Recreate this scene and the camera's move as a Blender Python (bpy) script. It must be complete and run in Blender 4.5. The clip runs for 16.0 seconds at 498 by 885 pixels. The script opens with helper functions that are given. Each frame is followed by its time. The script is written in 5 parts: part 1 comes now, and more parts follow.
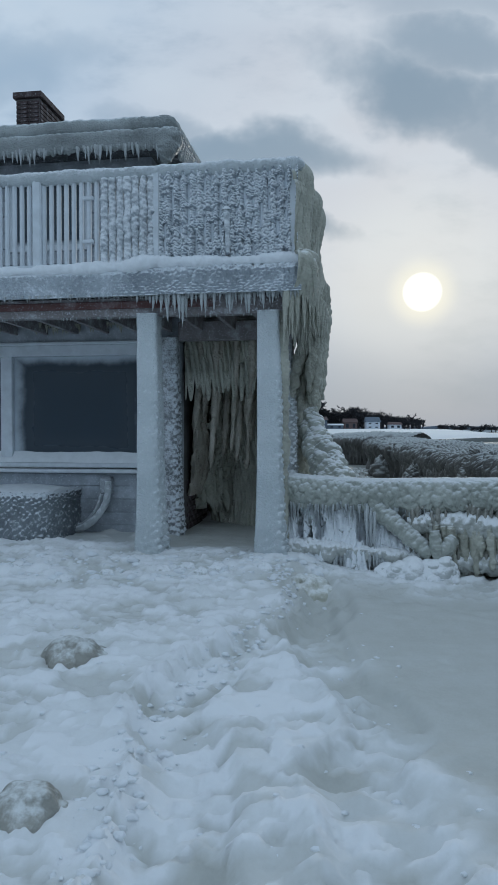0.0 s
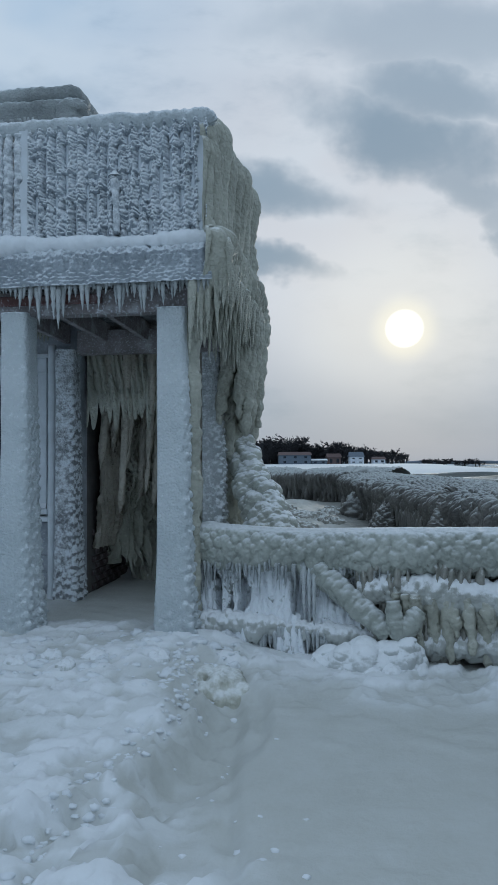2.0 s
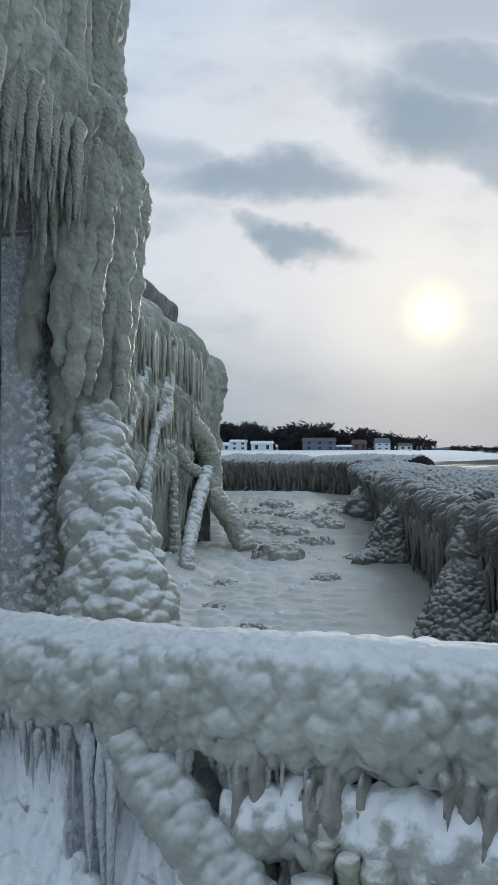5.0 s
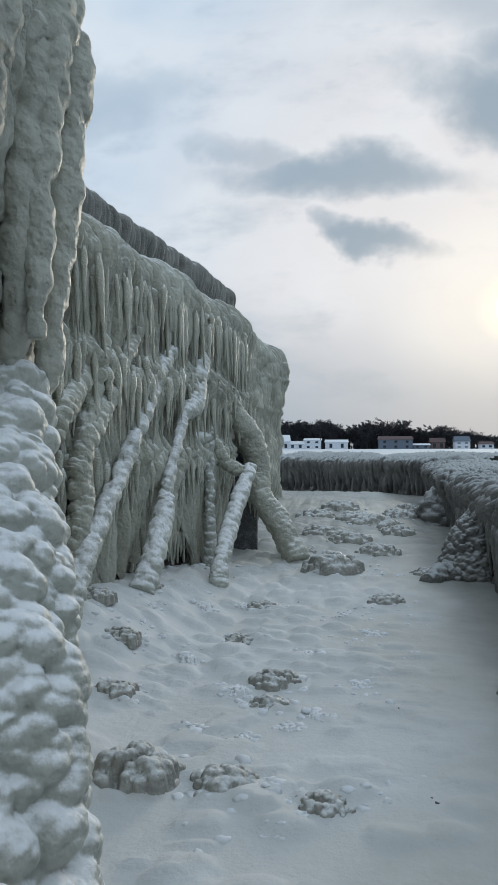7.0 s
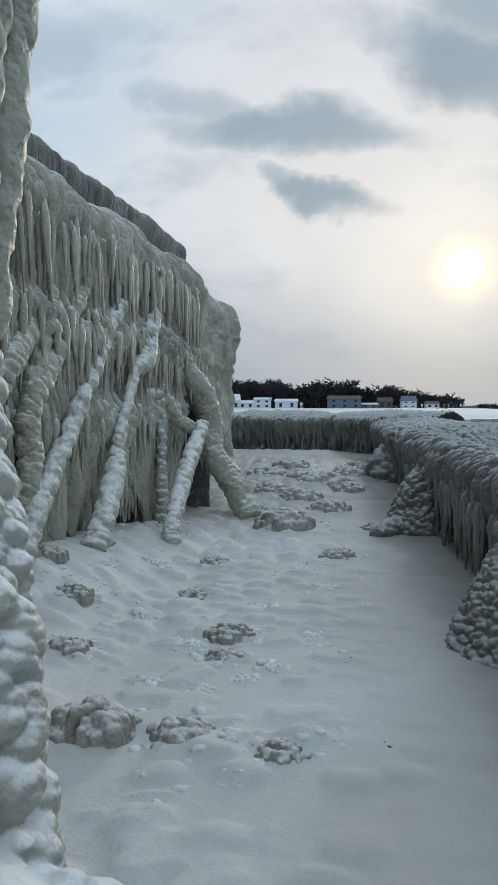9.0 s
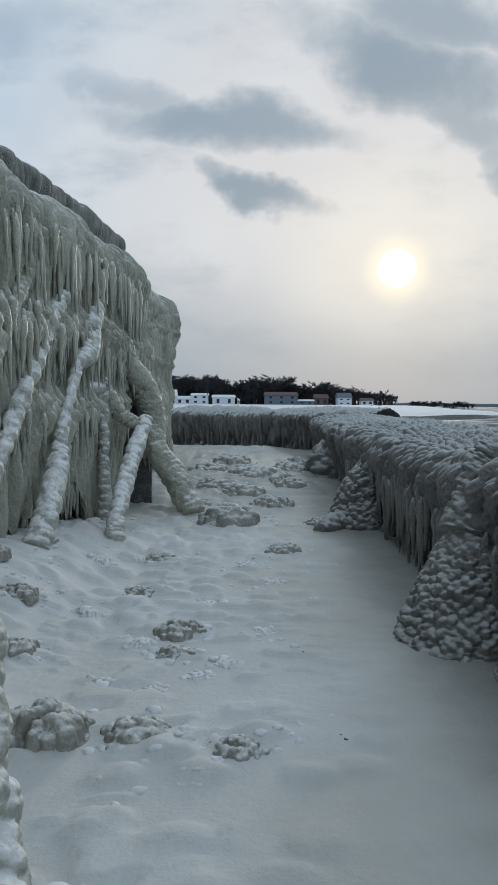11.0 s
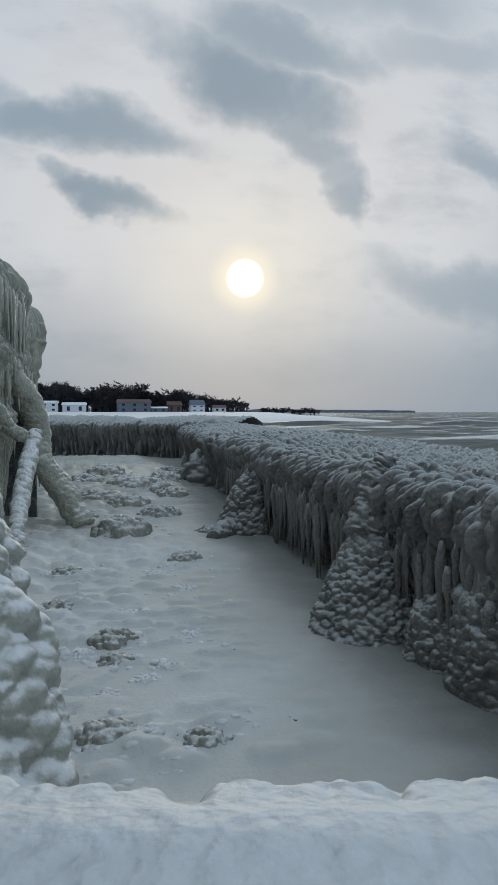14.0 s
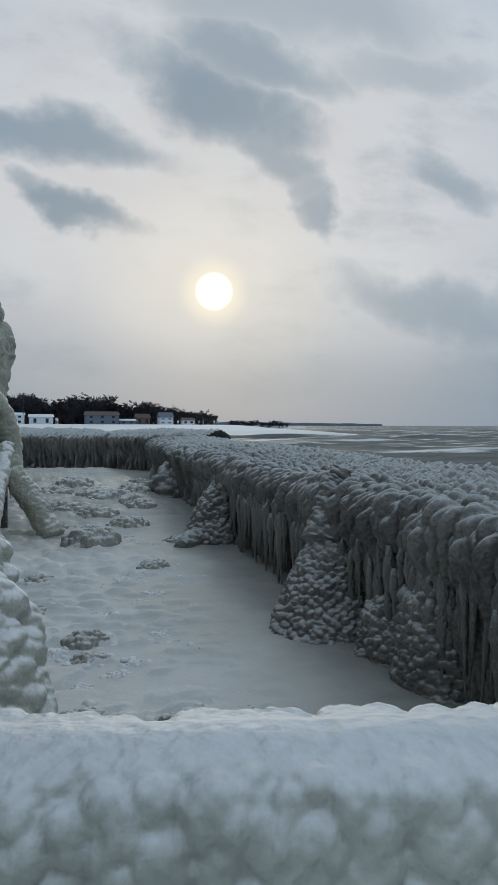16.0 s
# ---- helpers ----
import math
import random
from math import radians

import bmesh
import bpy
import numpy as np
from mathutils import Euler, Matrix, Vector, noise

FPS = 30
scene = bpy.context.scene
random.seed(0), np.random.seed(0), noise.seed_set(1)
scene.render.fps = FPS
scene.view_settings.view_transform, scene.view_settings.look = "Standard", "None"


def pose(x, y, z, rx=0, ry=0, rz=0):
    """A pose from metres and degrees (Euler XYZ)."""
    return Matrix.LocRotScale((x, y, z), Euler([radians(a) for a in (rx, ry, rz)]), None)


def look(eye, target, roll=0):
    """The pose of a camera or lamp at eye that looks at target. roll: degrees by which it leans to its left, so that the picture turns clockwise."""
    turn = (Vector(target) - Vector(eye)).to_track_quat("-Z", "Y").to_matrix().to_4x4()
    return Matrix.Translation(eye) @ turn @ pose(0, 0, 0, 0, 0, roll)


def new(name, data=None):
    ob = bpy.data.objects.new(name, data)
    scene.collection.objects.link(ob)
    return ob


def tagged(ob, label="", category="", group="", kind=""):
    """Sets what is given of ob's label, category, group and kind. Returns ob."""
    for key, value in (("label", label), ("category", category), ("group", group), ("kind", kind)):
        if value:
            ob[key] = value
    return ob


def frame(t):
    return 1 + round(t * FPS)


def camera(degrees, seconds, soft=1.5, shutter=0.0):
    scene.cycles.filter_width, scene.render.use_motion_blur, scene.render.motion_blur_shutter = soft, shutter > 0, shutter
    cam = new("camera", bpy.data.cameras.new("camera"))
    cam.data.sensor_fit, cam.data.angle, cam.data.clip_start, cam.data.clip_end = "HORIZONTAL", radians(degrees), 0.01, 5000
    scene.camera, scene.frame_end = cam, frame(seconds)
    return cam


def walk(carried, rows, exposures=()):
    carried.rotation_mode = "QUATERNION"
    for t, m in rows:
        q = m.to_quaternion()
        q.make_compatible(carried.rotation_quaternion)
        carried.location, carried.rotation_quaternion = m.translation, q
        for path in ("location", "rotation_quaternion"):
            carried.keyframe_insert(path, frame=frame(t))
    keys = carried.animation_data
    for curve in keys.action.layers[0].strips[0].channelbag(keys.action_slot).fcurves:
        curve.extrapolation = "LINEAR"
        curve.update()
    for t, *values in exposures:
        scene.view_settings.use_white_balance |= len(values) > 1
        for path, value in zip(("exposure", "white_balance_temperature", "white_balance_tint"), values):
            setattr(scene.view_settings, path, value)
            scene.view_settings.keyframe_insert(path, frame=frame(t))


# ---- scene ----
cam = camera(39.4, 16.0, soft=1.1)
METRES, EYE, TILT, LEAN, TURN = 8.152, 1.5, -1.1, 0.0, 0.0
ROWS = [
    (0.0, 0.0, 0.0, 0.0, 0.0, -0.01, -0.0),
    (0.5, 0.0208, 0.032, 0.0003, -0.78, 1.03, -0.07),
    (1.0, 0.0464, 0.0847, -0.0023, -1.51, 2.06, 0.03),
    (1.5, 0.0665, 0.1514, 0.0018, -1.68, 2.75, 0.24),
    (2.0, 0.0848, 0.2209, 0.0029, -1.19, 2.93, 0.42),
    (2.5, 0.1068, 0.2979, 0.007, -0.55, 2.61, 0.62),
    (3.0, 0.126, 0.3708, 0.0073, -0.17, 2.35, 0.77),
    (3.5, 0.1512, 0.4386, 0.0096, -0.11, 2.11, 0.83),
    (4.0, 0.1693, 0.5002, 0.0102, -0.13, 1.96, 0.64),
    (4.5, 0.1907, 0.5674, 0.0135, 0.01, 1.8, 0.37),
    (7.0, 0.2464, 0.8087, 0.0118, 7.18, 1.68, 0.02),
    (7.5, 0.2449, 0.8133, 0.0103, 7.05, 1.21, 0.02),
    (8.0, 0.2439, 0.8147, 0.0095, 5.78, 0.23, 0.17),
    (8.5, 0.2428, 0.814, 0.0091, 4.21, -0.88, 0.15),
    (9.0, 0.2423, 0.8148, 0.0084, 3.06, -1.68, 0.02),
    (11.5, 0.2266, 0.8207, 0.0075, -3.8, -2.05, -0.21),
    (12.0, 0.2211, 0.8226, 0.009, -5.67, -2.18, -0.03),
    (12.5, 0.2123, 0.8107, 0.0092, -7.69, -2.41, 0.24),
    (13.0, 0.1995, 0.7989, 0.0126, -9.73, -2.46, 0.37),
    (13.5, 0.1805, 0.792, 0.0143, -12.15, -2.14, 0.42),
    (14.0, 0.1689, 0.7847, 0.0154, -14.26, -1.44, 0.31),
    (14.5, 0.1702, 0.7684, 0.0165, -15.83, -0.75, 0.18),
    (15.0, 0.1716, 0.7496, 0.0158, -16.55, -0.34, 0.15),
    (15.5, 0.1668, 0.7416, 0.0166, -16.81, -0.2, 0.18),
    (16.0, 0.1613, 0.7412, 0.0167, -16.84, -0.4, 0.12),
]
walk(cam, [(t, pose(0, 0, EYE, TILT, LEAN, TURN) @ pose(METRES * x, METRES * y, METRES * z, 90 + pitch, roll, yaw)) for t, x, y, z, yaw, pitch, roll in ROWS],
     [(0.0, -0.05, 5640, 5), (3.0, 0.0, 5680, 6), (4.0, 0.09, 5800, 7), (6.8, 0.26, 6140, 8), (9.2, 0.19, 6140, 7), (12.5, 0.01, 6080, 7), (16.0, -0.08, 6080, 7)])

# ---- light ----
SUN = Vector((0.2366, 0.9534, 0.187)).normalized()
world = bpy.data.worlds.new("world")
scene.world = world
world.use_nodes = True
wn, wl = world.node_tree.nodes, world.node_tree.links
wn.clear()


def wmath(op, a, b=None, c=None, clamp=False):
    n = wn.new("ShaderNodeMath")
    n.operation, n.use_clamp = op, clamp
    for i, v in enumerate((a, b, c)):
        if v is None:
            continue
        if isinstance(v, (int, float)):
            n.inputs[i].default_value = v
        else:
            wl.new(v, n.inputs[i])
    return n.outputs[0]


def wmix(fac, a, b):
    n = wn.new("ShaderNodeMix")
    n.data_type = "RGBA"
    for i, v in ((0, fac), (6, a), (7, b)):
        if isinstance(v, tuple):
            n.inputs[i].default_value = (*v, 1)
        elif isinstance(v, (int, float)):
            n.inputs[i].default_value = v
        else:
            wl.new(v, n.inputs[i])
    return n.outputs[2]


def wramp(v, lo, hi):
    n = wn.new("ShaderNodeMapRange")
    n.interpolation_type = "SMOOTHSTEP"
    wl.new(v, n.inputs[0])
    n.inputs[1].default_value, n.inputs[2].default_value = lo, hi
    return n.outputs[0]


sky = wn.new("ShaderNodeTexSky")
sky.sky_type = "NISHITA"
sky.sun_disc = False
sky.sun_elevation = math.asin(SUN.z)
sky.sun_rotation = math.atan2(SUN.x, SUN.y)
sky.altitude, sky.dust_density = 0, 2.0
coords = wn.new("ShaderNodeTexCoord")
way = wn.new("ShaderNodeSeparateXYZ")
wl.new(coords.outputs["Generated"], way.inputs[0])
ahead = wmath("MAXIMUM", wmath("ABSOLUTE", way.outputs[1]), 0.12)
cu = wmath("DIVIDE", way.outputs[0], ahead)
cv = wmath("DIVIDE", way.outputs[2], ahead)
flat = wn.new("ShaderNodeCombineXYZ")
wl.new(cu, flat.inputs[0]), wl.new(cv, flat.inputs[1])


def wnoise(scale, detail, rough, stretch=1.0, shift=0.0):
    m = wn.new("ShaderNodeMapping")
    m.inputs["Scale"].default_value = (scale, scale * stretch, scale)
    m.inputs["Location"].default_value = (shift, shift * 0.7, shift)
    wl.new(flat.outputs[0], m.inputs[0])
    n = wn.new("ShaderNodeTexNoise")
    n.inputs["Scale"].default_value, n.inputs["Detail"].default_value, n.inputs["Roughness"].default_value = 1, detail, rough
    wl.new(m.outputs[0], n.inputs[0])
    return n.outputs[0]


wob_u = wmath("MULTIPLY_ADD", wnoise(5, 5, 0.55), 0.30, -0.15)
wob_v = wmath("MULTIPLY_ADD", wnoise(5, 5, 0.55, 1.3, 5.3), 0.17, -0.085)
bu, bv = wmath("ADD", cu, wob_u), wmath("ADD", cv, wob_v)
# grey-blue cloud banks: centre, half length, half height, slant, weight
CLOUDS = [
    (0.255, 0.480, 0.130, 0.050, -0.25, 0.9), (0.300, 0.550, 0.120, 0.045, -0.1, 0.75), (0.350, 0.415, 0.065, 0.036, -0.3, 0.7), (0.000, 0.395, 0.150, 0.036, -0.02, 0.85), (-0.110, 0.425, 0.080, 0.030, -0.3, 0.5),
    (0.050, 0.288, 0.066, 0.027, -0.38, 0.9), (0.445, 0.330, 0.036, 0.045, -0.6, 0.75), (0.405, 0.372, 0.036, 0.026, -0.5, 0.6),
    (0.620, 0.190, 0.150, 0.045, -0.10, 0.65), (0.650, 0.410, 0.090, 0.036, -0.25, 0.65), (0.560, 0.560, 0.140, 0.036, 0.1, 0.4),
    (-0.350, 0.520, 0.150, 0.045, 0.1, 0.4), (0.330, 0.640, 0.260, 0.060, 0.0, 0.5),
]
cover = None
for u0, v0, lu, lv, slant, weight in CLOUDS:
    du, dv = wmath("SUBTRACT", bu, u0), wmath("SUBTRACT", bv, v0)
    dv = wmath("SUBTRACT", dv, wmath("MULTIPLY", du, slant))
    eu, ev = wmath("DIVIDE", du, lu), wmath("DIVIDE", dv, lv)
    r2 = wmath("ADD", wmath("MULTIPLY", eu, eu), wmath("MULTIPLY", ev, ev))
    blob = wmath("MULTIPLY", wmath("SUBTRACT", 1.0, wramp(r2, 0.0, 2.2)), weight)
    cover = blob if cover is None else wmath("MAXIMUM", cover, blob)
front = wramp(way.outputs[1], 0.15, 0.4)
cover = wmath("MULTIPLY", cover, front)
wisps = wramp(wnoise(4.5, 5, 0.6, 2.2, 2.0), 0.48, 0.75)
cover = wmath("MAXIMUM", cover, wmath("MULTIPLY", wisps, 0.4))
toward = wn.new("ShaderNodeVectorMath")
toward.operation = "DOT_PRODUCT"
wl.new(coords.outputs["Generated"], toward.inputs[0])
toward.inputs[1].default_value = SUN
near = toward.outputs["Value"]
base = wmix(wramp(near, 0.80, 0.995), (0.47, 0.56, 0.655), (0.70, 0.66, 0.645))
low = wramp(way.outputs[2], 0.02, 0.26)
base = wmix(low, wmix(wramp(near, 0.86, 1.0), (0.27, 0.335, 0.40), (0.345, 0.385, 0.435)), base)
bright = wramp(wnoise(3.2, 3, 0.5, 1.6, 8.0), 0.35, 0.7)
base = wmix(wmath("MULTIPLY", wmath("MULTIPLY", bright, low), 0.6), base, (0.73, 0.735, 0.735))
cloudy = wmix(wramp(near, 0.80, 1.0), (0.185, 0.285, 0.39), (0.25, 0.315, 0.37))
base = wmix(cover, base, cloudy)
glow = wmath("POWER", wramp(near, 0.97, 1.0), 3.0)
base = wmix(wmath("MULTIPLY", wmath("MULTIPLY", glow, wramp(way.outputs[2], 0.03, 0.2)), 0.45), base, (0.88, 0.80, 0.68))
halo = wmath("POWER", wramp(near, math.cos(radians(3.6)), math.cos(radians(0.4))), 2.0)
base = wmix(wmath("MULTIPLY", halo, 0.8), base, (1.05, 0.92, 0.70))
disc = wramp(near, math.cos(radians(1.6)), math.cos(radians(0.9)))
base = wmix(disc, base, (2.2, 2.1, 1.85))
thin = wn.new("ShaderNodeBackground")
wl.new(sky.outputs[0], thin.inputs[0])
thin.inputs[1].default_value = 0.05
veil = wn.new("ShaderNodeBackground")
wl.new(base, veil.inputs[0])
veil.inputs[1].default_value = 1.0
both = wn.new("ShaderNodeMixShader")
both.inputs[0].default_value = 0.955
wl.new(thin.outputs[0], both.inputs[1]), wl.new(veil.outputs[0], both.inputs[2])
wout = wn.new("ShaderNodeOutputWorld")
wl.new(both.outputs[0], wout.inputs[0])

sun = new("sun", bpy.data.lights.new("sun", "SUN"))
sun.data.energy, sun.data.angle, sun.data.color = 0.8, radians(10), (1.0, 0.88, 0.72)
sun.matrix_world = look((0, 0, 30), Vector((0, 0, 30)) - SUN)


# ---- materials ----
def material(name, rough=0.6, metal=0.0, spec=0.5):
    m = bpy.data.materials.new(name)
    m.use_nodes = True
    b = m.node_tree.nodes["Principled BSDF"]
    b.inputs["Roughness"].default_value, b.inputs["Metallic"].default_value = rough, metal
    b.inputs["Specular IOR Level"].default_value = spec
    return m, m.node_tree.nodes, m.node_tree.links, b


def tex(nd, ln, kind, scale, detail=4, rough=0.6, stretch=None):
    co = nd.new("ShaderNodeTexCoord")
    mp = nd.new("ShaderNodeMapping")
    ln.new(co.outputs["Object"], mp.inputs[0])
    if stretch:
        mp.inputs["Scale"].default_value = stretch
    if kind == "noise":
        t = nd.new("ShaderNodeTexNoise")
        t.inputs["Detail"].default_value, t.inputs["Roughness"].default_value = detail, rough
    else:
        t = nd.new("ShaderNodeTexVoronoi")
        t.feature = "SMOOTH_F1"
    t.inputs["Scale"].default_value = scale
    ln.new(mp.outputs[0], t.inputs["Vector"])
    return t.outputs[0]


def ramp(nd, ln, v, *stops):
    r = nd.new("ShaderNodeValToRGB")
    while len(r.color_ramp.elements) < len(stops):
        r.color_ramp.elements.new(0.5)
    for e, (p, c) in zip(r.color_ramp.elements, stops):
        e.position, e.color = p, (*c, 1)
    ln.new(v, r.inputs[0])
    return r.outputs[0]


def mixc(nd, ln, f, a, b):
    n = nd.new("ShaderNodeMix")
    n.data_type = "RGBA"
    for i, v in ((0, f), (6, a), (7, b)):
        if isinstance(v, tuple):
            n.inputs[i].default_value = (*v, 1)
        elif isinstance(v, (int, float)):
            n.inputs[i].default_value = v
        else:
            ln.new(v, n.inputs[i])
    return n.outputs[2]


def step(nd, ln, v, lo, hi):
    n = nd.new("ShaderNodeMapRange")
    n.interpolation_type = "SMOOTHSTEP"
    ln.new(v, n.inputs[0])
    n.inputs[1].default_value, n.inputs[2].default_value = lo, hi
    return n.outputs[0]


def calc(nd, ln, op, a, b):
    n = nd.new("ShaderNodeMath")
    n.operation = op
    for i, v in ((0, a), (1, b)):
        if isinstance(v, (int, float)):
            n.inputs[i].default_value = v
        else:
            ln.new(v, n.inputs[i])
    return n.outputs[0]


def bump(nd, ln, b, pairs):
    last = None
    for v, strength, dist in pairs:
        n = nd.new("ShaderNodeBump")
        n.inputs["Strength"].default_value, n.inputs["Distance"].default_value = strength, dist
        ln.new(v, n.inputs["Height"])
        if last:
            ln.new(last, n.inputs["Normal"])
        last = n.outputs[0]
    ln.new(last, b.inputs["Normal"])


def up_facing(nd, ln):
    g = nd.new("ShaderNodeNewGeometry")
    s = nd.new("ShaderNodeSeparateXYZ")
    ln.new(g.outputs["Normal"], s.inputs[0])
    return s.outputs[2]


def ice_material(name, dark, light, frost, frost_lo, frost_hi, rough=0.42, grain=1.0, relief=0.6, patch=1.0, speck=1.3):
    """Frozen spray: milky and dirty ice, with frost where it faces up and in scattered patches."""
    m, nd, ln, b = material(name, rough)
    big = tex(nd, ln, "noise", 1.6, 5, 0.6)
    fine = tex(nd, ln, "noise", 24, 6, 0.72)
    cells = tex(nd, ln, "voronoi", 34 * grain)
    small = tex(nd, ln, "voronoi", 85 * grain)
    col = ramp(nd, ln, big, (0.3, dark), (0.72, light))
    col = mixc(nd, ln, calc(nd, ln, "MULTIPLY", step(nd, ln, fine, 0.45, 0.75), 0.5), col, light)
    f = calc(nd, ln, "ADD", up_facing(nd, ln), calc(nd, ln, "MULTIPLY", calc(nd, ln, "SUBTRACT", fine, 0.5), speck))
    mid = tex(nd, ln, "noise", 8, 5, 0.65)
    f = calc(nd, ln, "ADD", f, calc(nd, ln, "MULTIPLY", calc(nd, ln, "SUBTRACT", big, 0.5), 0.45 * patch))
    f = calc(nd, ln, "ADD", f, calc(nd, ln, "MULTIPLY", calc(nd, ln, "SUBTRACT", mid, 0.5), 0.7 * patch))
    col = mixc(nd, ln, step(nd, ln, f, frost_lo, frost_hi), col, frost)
    ln.new(col, b.inputs["Base Color"])
    rr = nd.new("ShaderNodeMapRange")
    ln.new(step(nd, ln, f, frost_lo, frost_hi), rr.inputs[0])
    rr.inputs[3].default_value, rr.inputs[4].default_value = rough, 0.8
    ln.new(rr.outputs[0], b.inputs["Roughness"])
    bump(nd, ln, b, [(cells, relief * 0.85, 0.032), (small, relief * 0.5, 0.012), (fine, relief * 0.8, 0.014)])
    return m


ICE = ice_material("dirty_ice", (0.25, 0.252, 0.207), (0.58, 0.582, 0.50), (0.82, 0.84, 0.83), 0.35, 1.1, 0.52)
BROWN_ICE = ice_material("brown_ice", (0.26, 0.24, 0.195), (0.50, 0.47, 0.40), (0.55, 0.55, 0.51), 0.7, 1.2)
# near-black base puts the wall face's shade into the colour; frost lightens tops
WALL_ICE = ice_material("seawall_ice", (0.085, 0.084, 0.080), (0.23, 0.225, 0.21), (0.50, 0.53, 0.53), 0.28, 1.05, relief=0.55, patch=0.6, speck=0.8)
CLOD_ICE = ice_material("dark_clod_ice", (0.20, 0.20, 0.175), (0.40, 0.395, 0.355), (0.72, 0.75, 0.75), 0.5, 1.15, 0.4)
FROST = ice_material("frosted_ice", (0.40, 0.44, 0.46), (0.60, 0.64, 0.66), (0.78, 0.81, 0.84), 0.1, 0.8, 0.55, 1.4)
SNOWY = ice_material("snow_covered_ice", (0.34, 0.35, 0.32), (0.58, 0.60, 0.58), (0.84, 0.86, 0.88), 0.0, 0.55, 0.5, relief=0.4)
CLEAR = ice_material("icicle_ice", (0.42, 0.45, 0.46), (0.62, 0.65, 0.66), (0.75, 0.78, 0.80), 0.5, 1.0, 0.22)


def plain(name, col, rough=0.6, metal=0.0, var=0.25, scale=6.0, bumpy=0.2, frost=0.0):
    m, nd, ln, b = material(name, rough, metal)
    n1 = tex(nd, ln, "noise", scale, 5, 0.6)
    n2 = tex(nd, ln, "noise", scale * 9, 4, 0.6)
    lo, hi = tuple(c * (1 - var) for c in col), tuple(min(1, c * (1 + var)) for c in col)
    c = ramp(nd, ln, n1, (0.3, lo), (0.7, hi))
    if frost:
        f = calc(nd, ln, "ADD", step(nd, ln, n2, 0.62 - frost * 0.3, 0.75), calc(nd, ln, "MULTIPLY", step(nd, ln, n1, 0.5, 0.7), frost))
        c = mixc(nd, ln, calc(nd, ln, "MINIMUM", f, 1.0), c, (0.62, 0.66, 0.70))
    ln.new(c, b.inputs["Base Color"])
    bump(nd, ln, b, [(n2, bumpy, 0.01)])
    return m


SIDING = plain("painted_grey_siding", (0.36, 0.39, 0.43), 0.6, frost=0.25)
TRIM = plain("frosted_white_paint", (0.62, 0.66, 0.70), 0.55, var=0.12)
BEAM = plain("weathered_beam", (0.22, 0.20, 0.20), 0.7, frost=0.35)
REDWOOD = plain("red_brown_board", (0.11, 0.05, 0.045), 0.7, frost=0.2)
DARK = plain("dark_eave_boards", (0.10, 0.105, 0.11), 0.7, frost=0.3)
BRICK = plain("dark_brick", (0.055, 0.036, 0.036), 0.8, var=0.4, frost=0.1)
MORTAR = plain("mortar", (0.13, 0.12, 0.115), 0.9)
BARK = plain("winter_bark", (0.035, 0.035, 0.04), 0.9)
PALE = plain("far_white_wall", (0.62, 0.66, 0.72), 0.7)
BLUEGREY = plain("far_blue_grey_wall", (0.12, 0.15, 0.19), 0.7)
ROOFRED = plain("far_brown_roof", (0.13, 0.09, 0.085), 0.8)
PANE = plain("far_dark_pane", (0.03, 0.035, 0.045), 0.2)
ROCK = plain("dark_wet_rock", (0.06, 0.065, 0.065), 0.6)
METAL = plain("iced_metal_pipe", (0.30, 0.32, 0.34), 0.4, 0.3, frost=0.4)


def glass_material():
    """Dark glass with soft frost creeping in from its edges."""
    m, nd, ln, b = material("window_glass", 0.06)
    n = tex(nd, ln, "noise", 3.0, 5, 0.6)
    co = nd.new("ShaderNodeTexCoord")
    sp = nd.new("ShaderNodeSeparateXYZ")
    ln.new(co.outputs["Generated"], sp.inputs[0])
    ex = calc(nd, ln, "ABSOLUTE", calc(nd, ln, "SUBTRACT", sp.outputs[0], 0.5), 0)
    ez = calc(nd, ln, "ABSOLUTE", calc(nd, ln, "SUBTRACT", sp.outputs[2], 0.5), 0)
    e = calc(nd, ln, "ADD", calc(nd, ln, "MAXIMUM", ex, ez), calc(nd, ln, "MULTIPLY", calc(nd, ln, "SUBTRACT", n, 0.5), 0.12))
    frost = step(nd, ln, e, 0.40, 0.50)
    ln.new(mixc(nd, ln, frost, (0.02, 0.035, 0.052), (0.5, 0.55, 0.6)), b.inputs["Base Color"])
    rr = nd.new("ShaderNodeMapRange")
    ln.new(step(nd, ln, e, 0.25, 0.5), rr.inputs[0])
    rr.inputs[3].default_value, rr.inputs[4].default_value = 0.1, 0.6
    ln.new(rr.outputs[0], b.inputs["Roughness"])
    return m


GLASS = glass_material()


